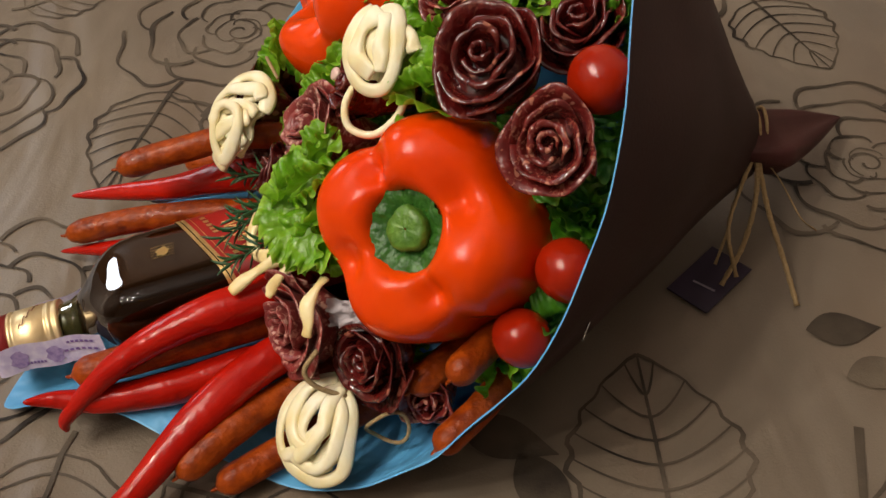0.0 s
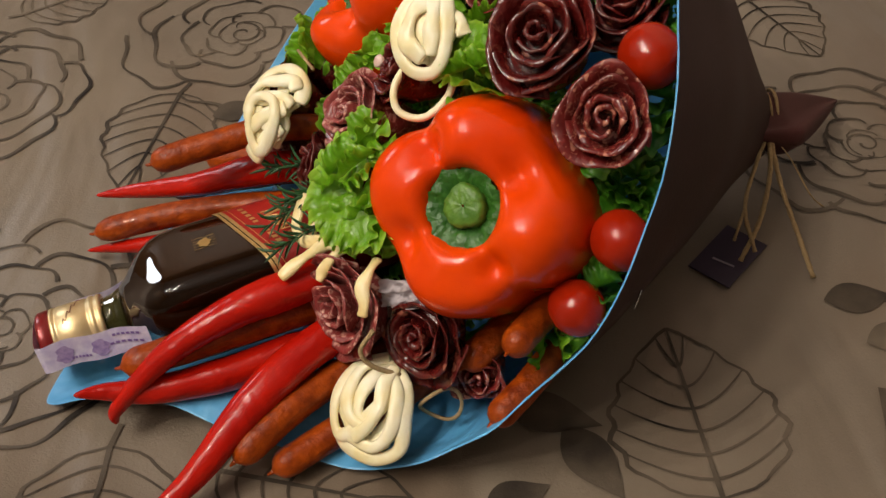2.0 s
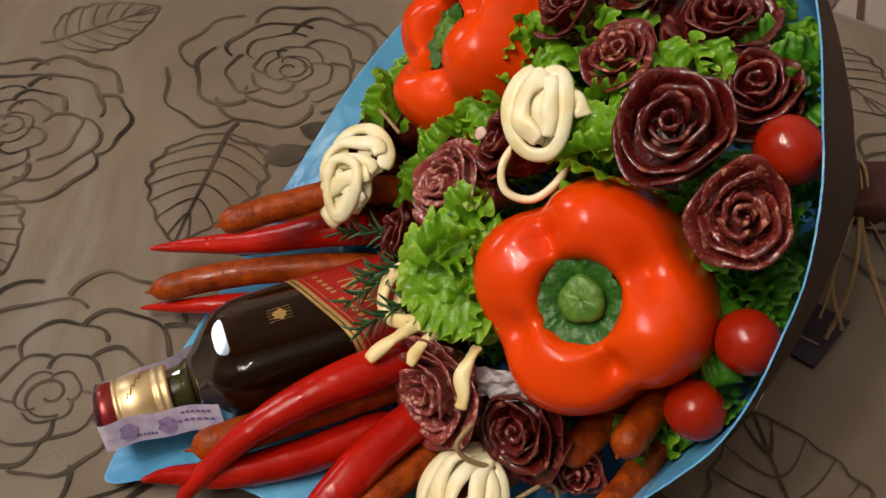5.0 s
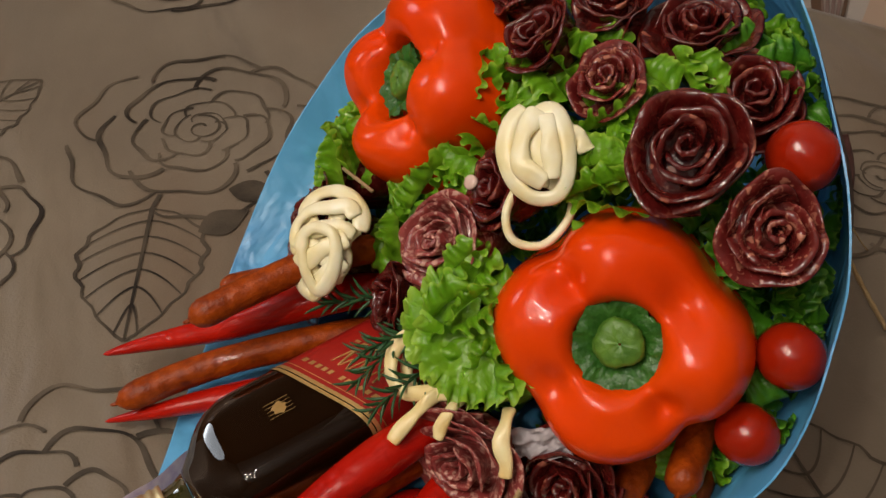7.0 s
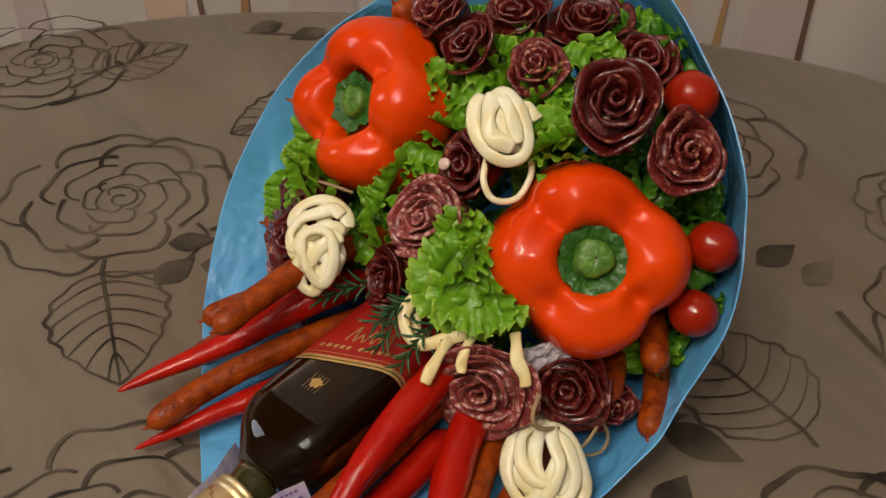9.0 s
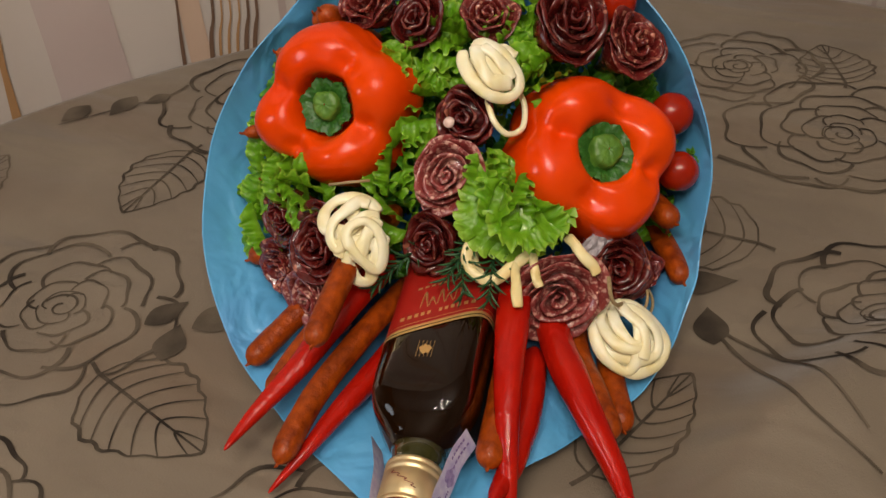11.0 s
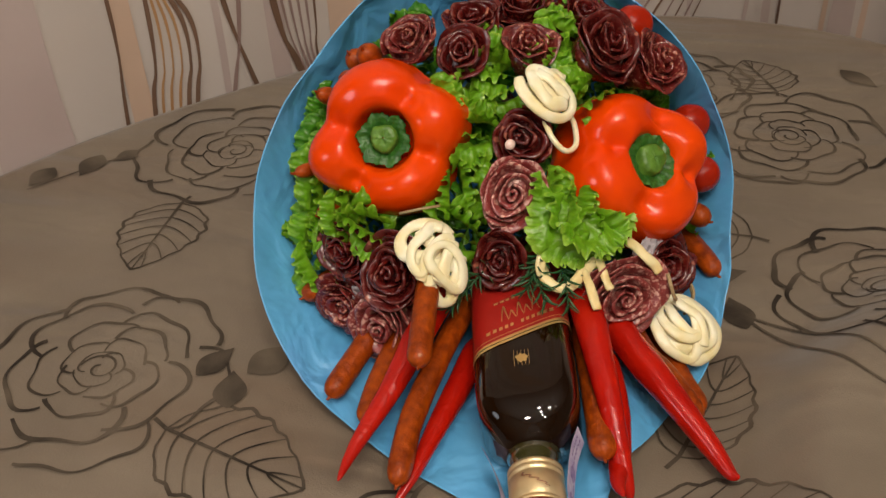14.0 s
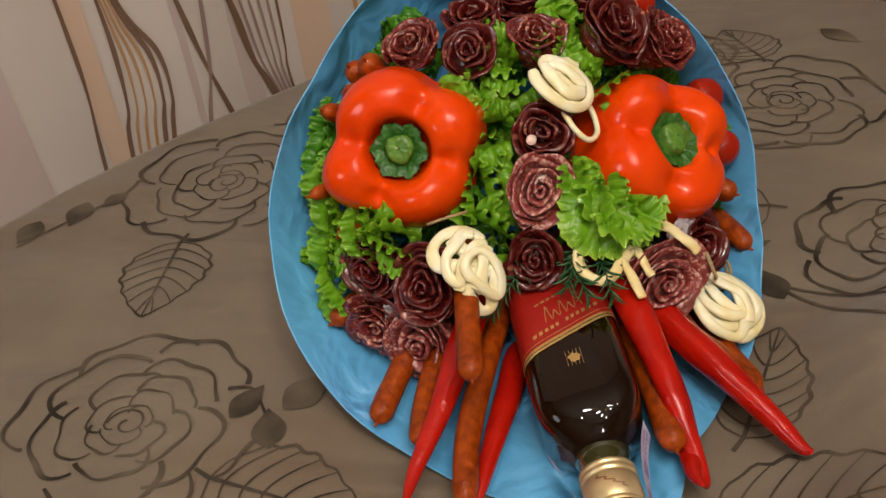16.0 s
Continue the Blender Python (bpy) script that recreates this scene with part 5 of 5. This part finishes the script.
def napkin(p, axis, spin, wide, tall, seed):
    v, f = grid(lambda u, w: V(((u - 0.5) * wide, (w - 0.5) * tall, 0.004 * wob(u * 4 + seed, w * 4) + 0.0015 * wob(u * 11, w * 11 + seed))), 28, 20)
    n0 = len(v)
    v = v + [q - V((0, 0, 0.0004)) for q in v]
    f = f + [tuple(n0 + k for k in reversed(q)) for q in f]
    solid("paper_napkin", mesh("paper_napkin", v, f, PAPER_WHITE), frame_to(p, axis, spin), "scrap of pale crumpled paper behind the salami", "napkin", "paper scraps")


napkin((-0.031, 0.270, 0.068), (-0.5, -0.7, 0.5), 20, 0.022, 0.012, 1)
napkin((-0.087, 0.420, 0.046), (-0.9, 0.1, 0.3), 10, 0.024, 0.018, 5)
skewer = tube([V((-0.074, 0.404, 0.101)), V((-0.070, 0.393, 0.103)), V((-0.066, 0.383, 0.104))], lambda t: 0.0008, 8)
solid("wooden_skewer", mesh("wooden_skewer", *skewer, STICK), Matrix.Identity(4), "thin bamboo skewer between cheese and pepper", "skewer")


# ---- lettuce ----
PAPER_TREE = BVHTree.FromPolygons(*grid(lambda a, b: wrap_point(a, b, 0.0008), 144, 30, True))
HEART = V((0.03, 0.36, 0.09))


def kept_inside(verts, m):
    """Leaves that would pass through the paper lie against its lining instead."""
    back = m.inverted()
    for k, q in enumerate(verts):
        w = m @ q
        d = w - HEART
        far = d.length
        hit = PAPER_TREE.ray_cast(HEART, d / far, far + 0.002)
        if hit[0] is not None:
            verts[k] = back @ (hit[0] - d / far * (0.0025 + 0.001 * math.sin(k * 0.7)))
    return verts


def ruffled_leaf(radius, fan, bend, wave, amp, rnd, foot=-0.012, calm=0.55, teeth=0.0008):
    """A fan-shaped blade, dimpled, that turns up to a meandering, toothed edge past calm; base at the origin, y to the edge, z out."""
    edge = 2 * fan * radius * 1.25
    n = max(3, round(edge / wave))
    ph, ph2, ph3 = rnd.uniform(0, 6), rnd.uniform(0, 6), rnd.uniform(0, 6)
    step = edge / n / (2 * math.pi)
    sway = edge / n * 0.45

    def fn(u, w):
        s = 2 * u - 1
        a = s * fan
        g = max(0.0, (w - calm) / (1 - calm))
        q = 2 * math.pi * n * u + ph + 1.6 * wob(n * 0.45 * u, ph2, 0.0) + 0.8 * (1 - w) * math.sin(5 * u + ph3)
        reach = radius * (1 + 0.16 * wob(1.6 * s, ph, 3.0) + 0.10 * wob(4 * s, ph2, 5.0))
        b = bend * (1 + 0.45 * math.sin(2.1 * s + ph3))
        rho, h = reach * math.sin(b * w) / b, reach * (1 - math.cos(b * w)) / b
        # teeth along the edge
        tooth = abs(((q * 0.95 / math.pi + ph3) % 1.0) - 0.5) * 2
        rho += teeth * max(0.0, (w - 0.85) / 0.15) * (tooth - 0.3)
        ex, ey = math.sin(a), math.cos(a)
        swell = amp * g * (0.75 + 0.8 * wob(n * 0.33 * u, ph3, 7.0))
        broad = 0.0034 * wob(rho * ex * 95 + ph, rho * ey * 95, ph2) * min(1.0, 2.5 * w)
        d = swell * math.sin(q) + 0.15 * swell * g * math.sin(1.9 * q + ph3) + broad
        t = -0.8 * step * g * math.sin(2 * q) * min(1.0, swell / (0.5 * amp)) + sway * g * wob(n * 0.6 * u, ph, 2.0)
        d += 0.0015 * wob(rho * ex * 190 + ph, rho * ey * 190, ph2) * min(1.0, 3 * w) * (1 - 0.5 * g)
        nr, nz = -math.sin(b * w), math.cos(b * w)
        rho += d * nr
        return V((ex * rho + ey * t, ey * rho - ex * t, foot + h + d * nz))

    return fn, n * 12


def ruffle(length, tall, lean, curve, rnd, wave=0.0066):
    """A standing strip of leaf along x whose edge meanders in loops and leans towards y; z is up out of the bunch."""
    n = max(3, round(length / wave))
    nu, nw = n * 14, 10
    ph, ph2, ph3 = rnd.uniform(0, 6), rnd.uniform(0, 6), rnd.uniform(0, 6)
    rows = []
    for j in range(nw + 1):
        w = j / nw
        x, y, row = 0.0, 0.0, []
        for i in range(nu + 1):
            u = i / nu
            swing = (0.15 + 1.5 * w ** 1.5) * (0.95 + 0.55 * wob(n * 0.35 * u, ph3, 7.0)) * min(1.0, 0.35 + 4 * u, 0.35 + 4 * (1 - u))
            head = swing * math.sin(2 * math.pi * n * u + ph + 2.2 * wob(n * 0.4 * u, ph2, 0.0) + 0.8 * (1 - w) * wob(n * 0.6 * u, ph3, 3.0))
            row.append((x, y))
            x, y = x + math.cos(head), y + math.sin(head)
        k, drift = length / max(row[-1][0], 0.3 * nu), row[-1][1]
        rows.append([((px * k - length / 2), (py - drift * i / nu) * k) for i, (px, py) in enumerate(row)])

    def fn(u, w):
        i, j = round(u * nu), round(w * nw)
        x, d = rows[j][i]
        end = min(1.0, 5 * u, 5 * (1 - u)) ** 0.6
        h = tall * (0.8 + 0.35 * wob(n * 0.25 * u, ph3, 4.0)) * (0.35 + 0.65 * end)
        b = lean + 0.6 * wob(n * 0.3 * u, ph, 8.0)
        tooth = abs(((u * n * 2.3 + ph3) % 1.0) - 0.5) * 2
        r = h * w + 0.0009 * max(0.0, (w - 0.8) / 0.2) * (tooth - 0.3)
        c, sn = math.cos(b * w), math.sin(b * w)
        return V((x, -curve * x * x + r * sn + d * c, r * c - d * sn))

    return fn, nu


def lettuce(p, axis, spin, width, height, leaves, seed, mat=None, label="frilly fresh green lettuce leaf tucked between the roses"):
    """A bunch of standing ruffles, the middle ones upright, the outer ones leaning away."""
    mat = mat or LETTUCE
    rnd = random.Random(seed)
    # large bunches in the darker green are added filler, sunk into shaded gaps
    if mat is LETTUCE_SHADED and width >= 0.034:
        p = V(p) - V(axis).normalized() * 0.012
    m = frame_to(p, axis, spin)
    ob = thing("lettuce_leaf", m, label, "lettuce", "lettuce leaves")
    rows = leaves + 1
    for k in range(rows):
        f = (k - (rows - 1) / 2) / max(0.5, (rows - 1) / 2)
        fn, nu = ruffle(width * rnd.uniform(1.15, 1.5) * (1 - 0.2 * f * f), rnd.uniform(0.011, 0.014), 1.25 * f + rnd.uniform(-0.2, 0.2), 14 * f + rnd.uniform(-5, 5), rnd)
        v, fc = grid(fn, nu, 10)
        a = rnd.uniform(-0.35, 0.35)
        c, sn = math.cos(a), math.sin(a)
        off = V((rnd.uniform(-0.15, 0.15) * width, 0.42 * height * f, -0.0115 - 0.002 * abs(f)))
        v = kept_inside([V((q.x * c - q.y * sn, q.x * sn + q.y * c, q.z)) + off for q in v], m)
        part("frill", leaf_uv(mesh("frill", v, fc, mat), nu, 10), ob)
    return ob


def broad_leaf(p, axis, towards, radius, fan, seed, bend=0.55, amp=0.0013, wave=0.0085, label="broad pale green lettuce leaf with a toothed edge"):
    """One open leaf that shows its blade."""
    m = facing(p, axis, towards)
    ob = thing("lettuce_leaf", m, label, "lettuce", "lettuce leaves")
    fn, nu = ruffled_leaf(radius, fan, bend, wave, amp, random.Random(seed), 0.0, 0.70, 0.0030)
    v, f = grid(fn, nu, 22)
    part("blade", leaf_uv(mesh("blade", kept_inside(v, m), f, LETTUCE), nu, 22), ob)
    return ob


# the large leaf in front, with its ruffled folds beside the pepper
broad_leaf((-0.045, 0.307, 0.096), (-0.55, -0.55, 0.63), (-0.75, 0.35, -0.25), 0.031, 1.75, 201, -0.35, 0.0009, 0.0135)
broad_leaf((-0.045, 0.301, 0.095), (-0.5, -0.6, 0.62), (-0.5, -0.35, -0.5), 0.024, 1.5, 202, 0.5, 0.0014, 0.0115)
lettuce((-0.053, 0.305, 0.108), (-0.5, -0.6, 0.62), 60, 0.022, 0.018, 3, 1)
lettuce((-0.046, 0.319, 0.117), (-0.55, -0.5, 0.65), 60, 0.016, 0.014, 3, 2)
lettuce((-0.051, 0.287, 0.090), (-0.55, -0.65, 0.5), 100, 0.020, 0.018, 3, 3)
lettuce((-0.026, 0.393, 0.151), (-0.55, -0.35, 0.75), 120, 0.02, 0.022, 3, 5)
lettuce((-0.024, 0.374, 0.138), (-0.55, -0.35, 0.75), 160, 0.026, 0.028, 4, 6)
lettuce((-0.012, 0.38, 0.152), (-0.55, -0.35, 0.75), 60, 0.024, 0.026, 3, 7)
lettuce((0.001, 0.365, 0.151), (-0.55, -0.35, 0.75), 20, 0.024, 0.026, 3, 8)
lettuce((0.001, 0.369, 0.163), (-0.55, -0.35, 0.75), -10, 0.02, 0.022, 3, 9)
lettuce((0.014, 0.372, 0.166), (-0.55, -0.35, 0.75), -30, 0.018, 0.022, 2, 10)
lettuce((-0.004, 0.31, 0.151), (-0.5, -0.45, 0.7), 200, 0.022, 0.024, 3, 11)
lettuce((0.003, 0.323, 0.157), (-0.45, -0.4, 0.75), 120, 0.024, 0.026, 3, 12)
lettuce((0.01, 0.331, 0.163), (-0.4, -0.4, 0.8), 20, 0.02, 0.022, 3, 13)
lettuce((0.024, 0.335, 0.171), (-0.3, -0.4, 0.85), -20, 0.016, 0.02, 2, 14)
lettuce((0.037, 0.336, 0.175), (-0.3, -0.4, 0.85), -40, 0.02, 0.024, 3, 15)
lettuce((-0.04, 0.374, 0.121), (-0.75, -0.2, 0.6), 60, 0.0148, 0.0178, 3, 16)
lettuce((-0.053, 0.377, 0.106), (-0.75, -0.2, 0.6), 100, 0.026, 0.028, 3, 17)
lettuce((-0.064, 0.373, 0.089), (-0.75, -0.25, 0.55), 150, 0.024, 0.026, 3, 18)
lettuce((-0.040, 0.466, 0.092), (-0.85, 0.0, 0.5), 80, 0.0237, 0.0252, 3, 19)
lettuce((-0.055, 0.464, 0.074), (-0.85, 0.0, 0.45), 100, 0.0266, 0.0266, 3, 20)
lettuce((-0.078, 0.460, 0.054), (-0.85, 0.0, 0.4), 140, 0.0237, 0.0252, 3, 21)
lettuce((-0.066, 0.464, 0.064), (-0.85, 0.0, 0.4), 60, 0.0222, 0.0237, 3, 22)
lettuce((-0.066, 0.452, 0.080), (-0.85, -0.05, 0.45), 160, 0.0207, 0.0222, 3, 23)
lettuce((-0.08, 0.424, 0.094), (-0.85, -0.1, 0.5), 170, 0.026, 0.028, 3, 24)
lettuce((-0.07, 0.436, 0.093), (-0.85, -0.05, 0.5), 110, 0.03, 0.03, 3, 25)
lettuce((-0.022, 0.468, 0.106), (-0.8, 0.0, 0.55), 70, 0.03, 0.034, 3, 26, LETTUCE_SHADED)
lettuce((-0.008, 0.466, 0.120), (-0.75, 0.0, 0.6), 70, 0.03, 0.034, 3, 27, LETTUCE_SHADED)
lettuce((0.04, 0.456, 0.15), (-0.5, 0.2, 0.8), 60, 0.034, 0.034, 3, 28, LETTUCE_SHADED)
lettuce((0.06, 0.448, 0.164), (-0.4, 0.2, 0.85), 30, 0.034, 0.034, 3, 29, LETTUCE_SHADED)
# next four: added filler, dark green where only shade fills the gaps
lettuce((-0.034, 0.388, 0.1), (-0.7, -0.2, 0.6), 30, 0.056, 0.05, 4, 30, LETTUCE_SHADED)
lettuce((-0.005, 0.345, 0.118), (-0.6, -0.4, 0.7), 50, 0.056, 0.056, 4, 31, LETTUCE_SHADED)
lettuce((0.02, 0.4, 0.14), (-0.5, -0.2, 0.8), 80, 0.066, 0.056, 4, 32, LETTUCE_SHADED)
lettuce((-0.022, 0.366, 0.124), (-0.6, -0.4, 0.6), 100, 0.044, 0.044, 4, 33, LETTUCE_SHADED)
lettuce((0.058, 0.276, 0.117), (-0.3, -0.6, 0.7), 150, 0.019, 0.021, 4, 34, LETTUCE_SHADED)
lettuce((0.061, 0.272, 0.102), (-0.3, -0.6, 0.7), 60, 0.019, 0.021, 4, 35, LETTUCE_SHADED)
lettuce((0.037, 0.263, 0.090), (-0.3, -0.6, 0.7), 120, 0.019, 0.021, 4, 36, LETTUCE_SHADED)
lettuce((0.045, 0.268, 0.102), (-0.3, -0.6, 0.7), 40, 0.019, 0.021, 4, 37, LETTUCE_SHADED)
lettuce((0.066, 0.294, 0.143), (-0.3, -0.6, 0.7), 20, 0.019, 0.021, 4, 38, LETTUCE_SHADED)
lettuce((0.070, 0.315, 0.158), (-0.3, -0.6, 0.7), 60, 0.019, 0.021, 4, 39, LETTUCE_SHADED)
lettuce((0.070, 0.337, 0.168), (-0.3, -0.6, 0.7), 20, 0.019, 0.021, 4, 40, LETTUCE_SHADED)
lettuce((0.062, 0.280, 0.118), (-0.3, -0.6, 0.7), 90, 0.019, 0.021, 4, 41, LETTUCE_SHADED)
lettuce((0.055, 0.260, 0.086), (-0.3, -0.6, 0.7), 150, 0.019, 0.021, 4, 42, LETTUCE_SHADED)
lettuce((0.086, 0.348, 0.170), (-0.1, -0.4, 0.85), -20, 0.022, 0.024, 3, 43)
lettuce((0.086, 0.338, 0.162), (-0.1, -0.4, 0.85), 40, 0.022, 0.024, 3, 44)
lettuce((0.084, 0.360, 0.172), (-0.1, -0.4, 0.85), 20, 0.022, 0.024, 3, 45)
lettuce((0.026, 0.245, 0.054), (-0.35, -0.7, 0.5), 100, 0.018, 0.02, 3, 46)
lettuce((0.032, 0.252, 0.062), (-0.35, -0.7, 0.5), 40, 0.022, 0.022, 3, 47, LETTUCE_SHADED)
# next six: more added filler, dark like the shade low between the foods
lettuce((-0.060, 0.395, 0.062), (-0.8, -0.1, 0.5), 60, 0.056, 0.05, 4, 61, LETTUCE_SHADED)
lettuce((-0.030, 0.440, 0.066), (-0.8, -0.1, 0.5), 60, 0.056, 0.05, 4, 62, LETTUCE_SHADED)
lettuce((-0.050, 0.330, 0.062), (-0.7, -0.3, 0.5), 60, 0.056, 0.05, 4, 63, LETTUCE_SHADED)
lettuce((0.008, 0.318, 0.134), (-0.4, -0.5, 0.7), 40, 0.04, 0.04, 4, 65, LETTUCE_SHADED)
lettuce((-0.020, 0.276, 0.050), (-0.5, -0.7, 0.5), 40, 0.04, 0.04, 4, 66, LETTUCE_SHADED)
lettuce((0.020, 0.366, 0.140), (-0.4, -0.3, 0.8), 10, 0.056, 0.05, 4, 64, LETTUCE_SHADED)
lettuce((-0.056, 0.456, 0.096), (-0.85, -0.05, 0.5), 90, 0.026, 0.028, 3, 73)
lettuce((-0.040, 0.466, 0.102), (-0.85, 0.0, 0.5), 70, 0.024, 0.026, 3, 74)
# next four: added dark bunches in place of shadow under pepper and roses
lettuce((-0.050, 0.425, 0.072), (-0.85, -0.1, 0.5), 70, 0.07, 0.06, 5, 75, LETTUCE_SHADED)
lettuce((0.030, 0.290, 0.128), (-0.3, -0.6, 0.7), 60, 0.034, 0.034, 4, 81, LETTUCE_SHADED)
lettuce((0.048, 0.294, 0.130), (-0.2, -0.6, 0.7), 60, 0.030, 0.030, 4, 82, LETTUCE_SHADED)
lettuce((0.022, 0.322, 0.142), (-0.3, -0.5, 0.7), 60, 0.034, 0.034, 4, 83, LETTUCE_SHADED)
lettuce((0.079, 0.322, 0.175), (-0.2, -0.5, 0.8), 30, 0.018, 0.020, 3, 92, LETTUCE_SHADED)
lettuce((0.088, 0.319, 0.156), (-0.3, -0.5, 0.8), 100, 0.022, 0.024, 4, 93, LETTUCE_SHADED)
lettuce((0.098, 0.315, 0.115), (-0.4, -0.5, 0.7), 60, 0.030, 0.030, 4, 94, LETTUCE_SHADED)
lettuce((0.068, 0.264, 0.100), (-0.4, -0.6, 0.7), 20, 0.018, 0.020, 4, 95, LETTUCE_SHADED)
lettuce((0.044, 0.240, 0.089), (-0.4, -0.6, 0.7), 20, 0.014, 0.016, 3, 96, LETTUCE_SHADED)
# next four: added filler at mid depth, its dark green standing for shade
lettuce((0.095, 0.365, 0.070), (-0.4, -0.5, 0.7), 60, 0.056, 0.050, 4, 97, LETTUCE_SHADED)
lettuce((0.078, 0.325, 0.085), (-0.4, -0.5, 0.7), 60, 0.050, 0.050, 4, 98, LETTUCE_SHADED)
lettuce((0.020, 0.386, 0.070), (-0.7, -0.3, 0.6), 60, 0.060, 0.060, 4, 99, LETTUCE_SHADED)
lettuce((0.000, 0.412, 0.070), (-0.7, -0.3, 0.6), 10, 0.060, 0.060, 4, 100, LETTUCE_SHADED)
lettuce((-0.058, 0.472, 0.062), (-0.85, 0.0, 0.45), 90, 0.022, 0.024, 3, 101)



# ---- rosemary ----
def rosemary(p0, p1, seed):
    rnd = random.Random(seed)
    a, b = V(p0), V(p1)
    M = Matrix.Translation(a)
    sprig = thing("rosemary_sprig", M, "dark green rosemary sprig lying over the bottle label", "rosemary", "rosemary sprigs")
    d = b - a
    part("stalk", mesh("stalk", *tube(smooth_path([V((0, 0, 0)), d * 0.5 + V((0, 0, 0.002)), d], 10), lambda t: 0.0008 - 0.0004 * t, 6), ROSEMARY), sprig)
    for k in range(26):
        t = 0.05 + 0.93 * k / 25
        base = d * t + V((0, 0, 0.003 * math.sin(math.pi * t)))
        ang = k * 2.4
        side = d.orthogonal().normalized()
        side = Matrix.Rotation(ang, 3, d.normalized()) @ side
        tip = base + side * rnd.uniform(0.008, 0.012) * (1.1 - 0.5 * t) + d.normalized() * rnd.uniform(0.006, 0.009)
        mid = (base + tip) / 2 + d.normalized() * 0.001
        v, f = tube(smooth_path([base, mid, tip], 5), lambda q: 0.0008 * math.sin(math.pi * (0.2 + 0.75 * q)), 5, flat=0.5)
        part("needle", mesh("needle", v, f, ROSEMARY), sprig)


rosemary((-0.062, 0.352, 0.068), (-0.094, 0.370, 0.056), 1)
rosemary((-0.056, 0.336, 0.072), (-0.090, 0.318, 0.066), 2)
rosemary((-0.058, 0.325, 0.078), (-0.084, 0.330, 0.068), 3)
rosemary((-0.058, 0.315, 0.070), (-0.086, 0.306, 0.062), 4)
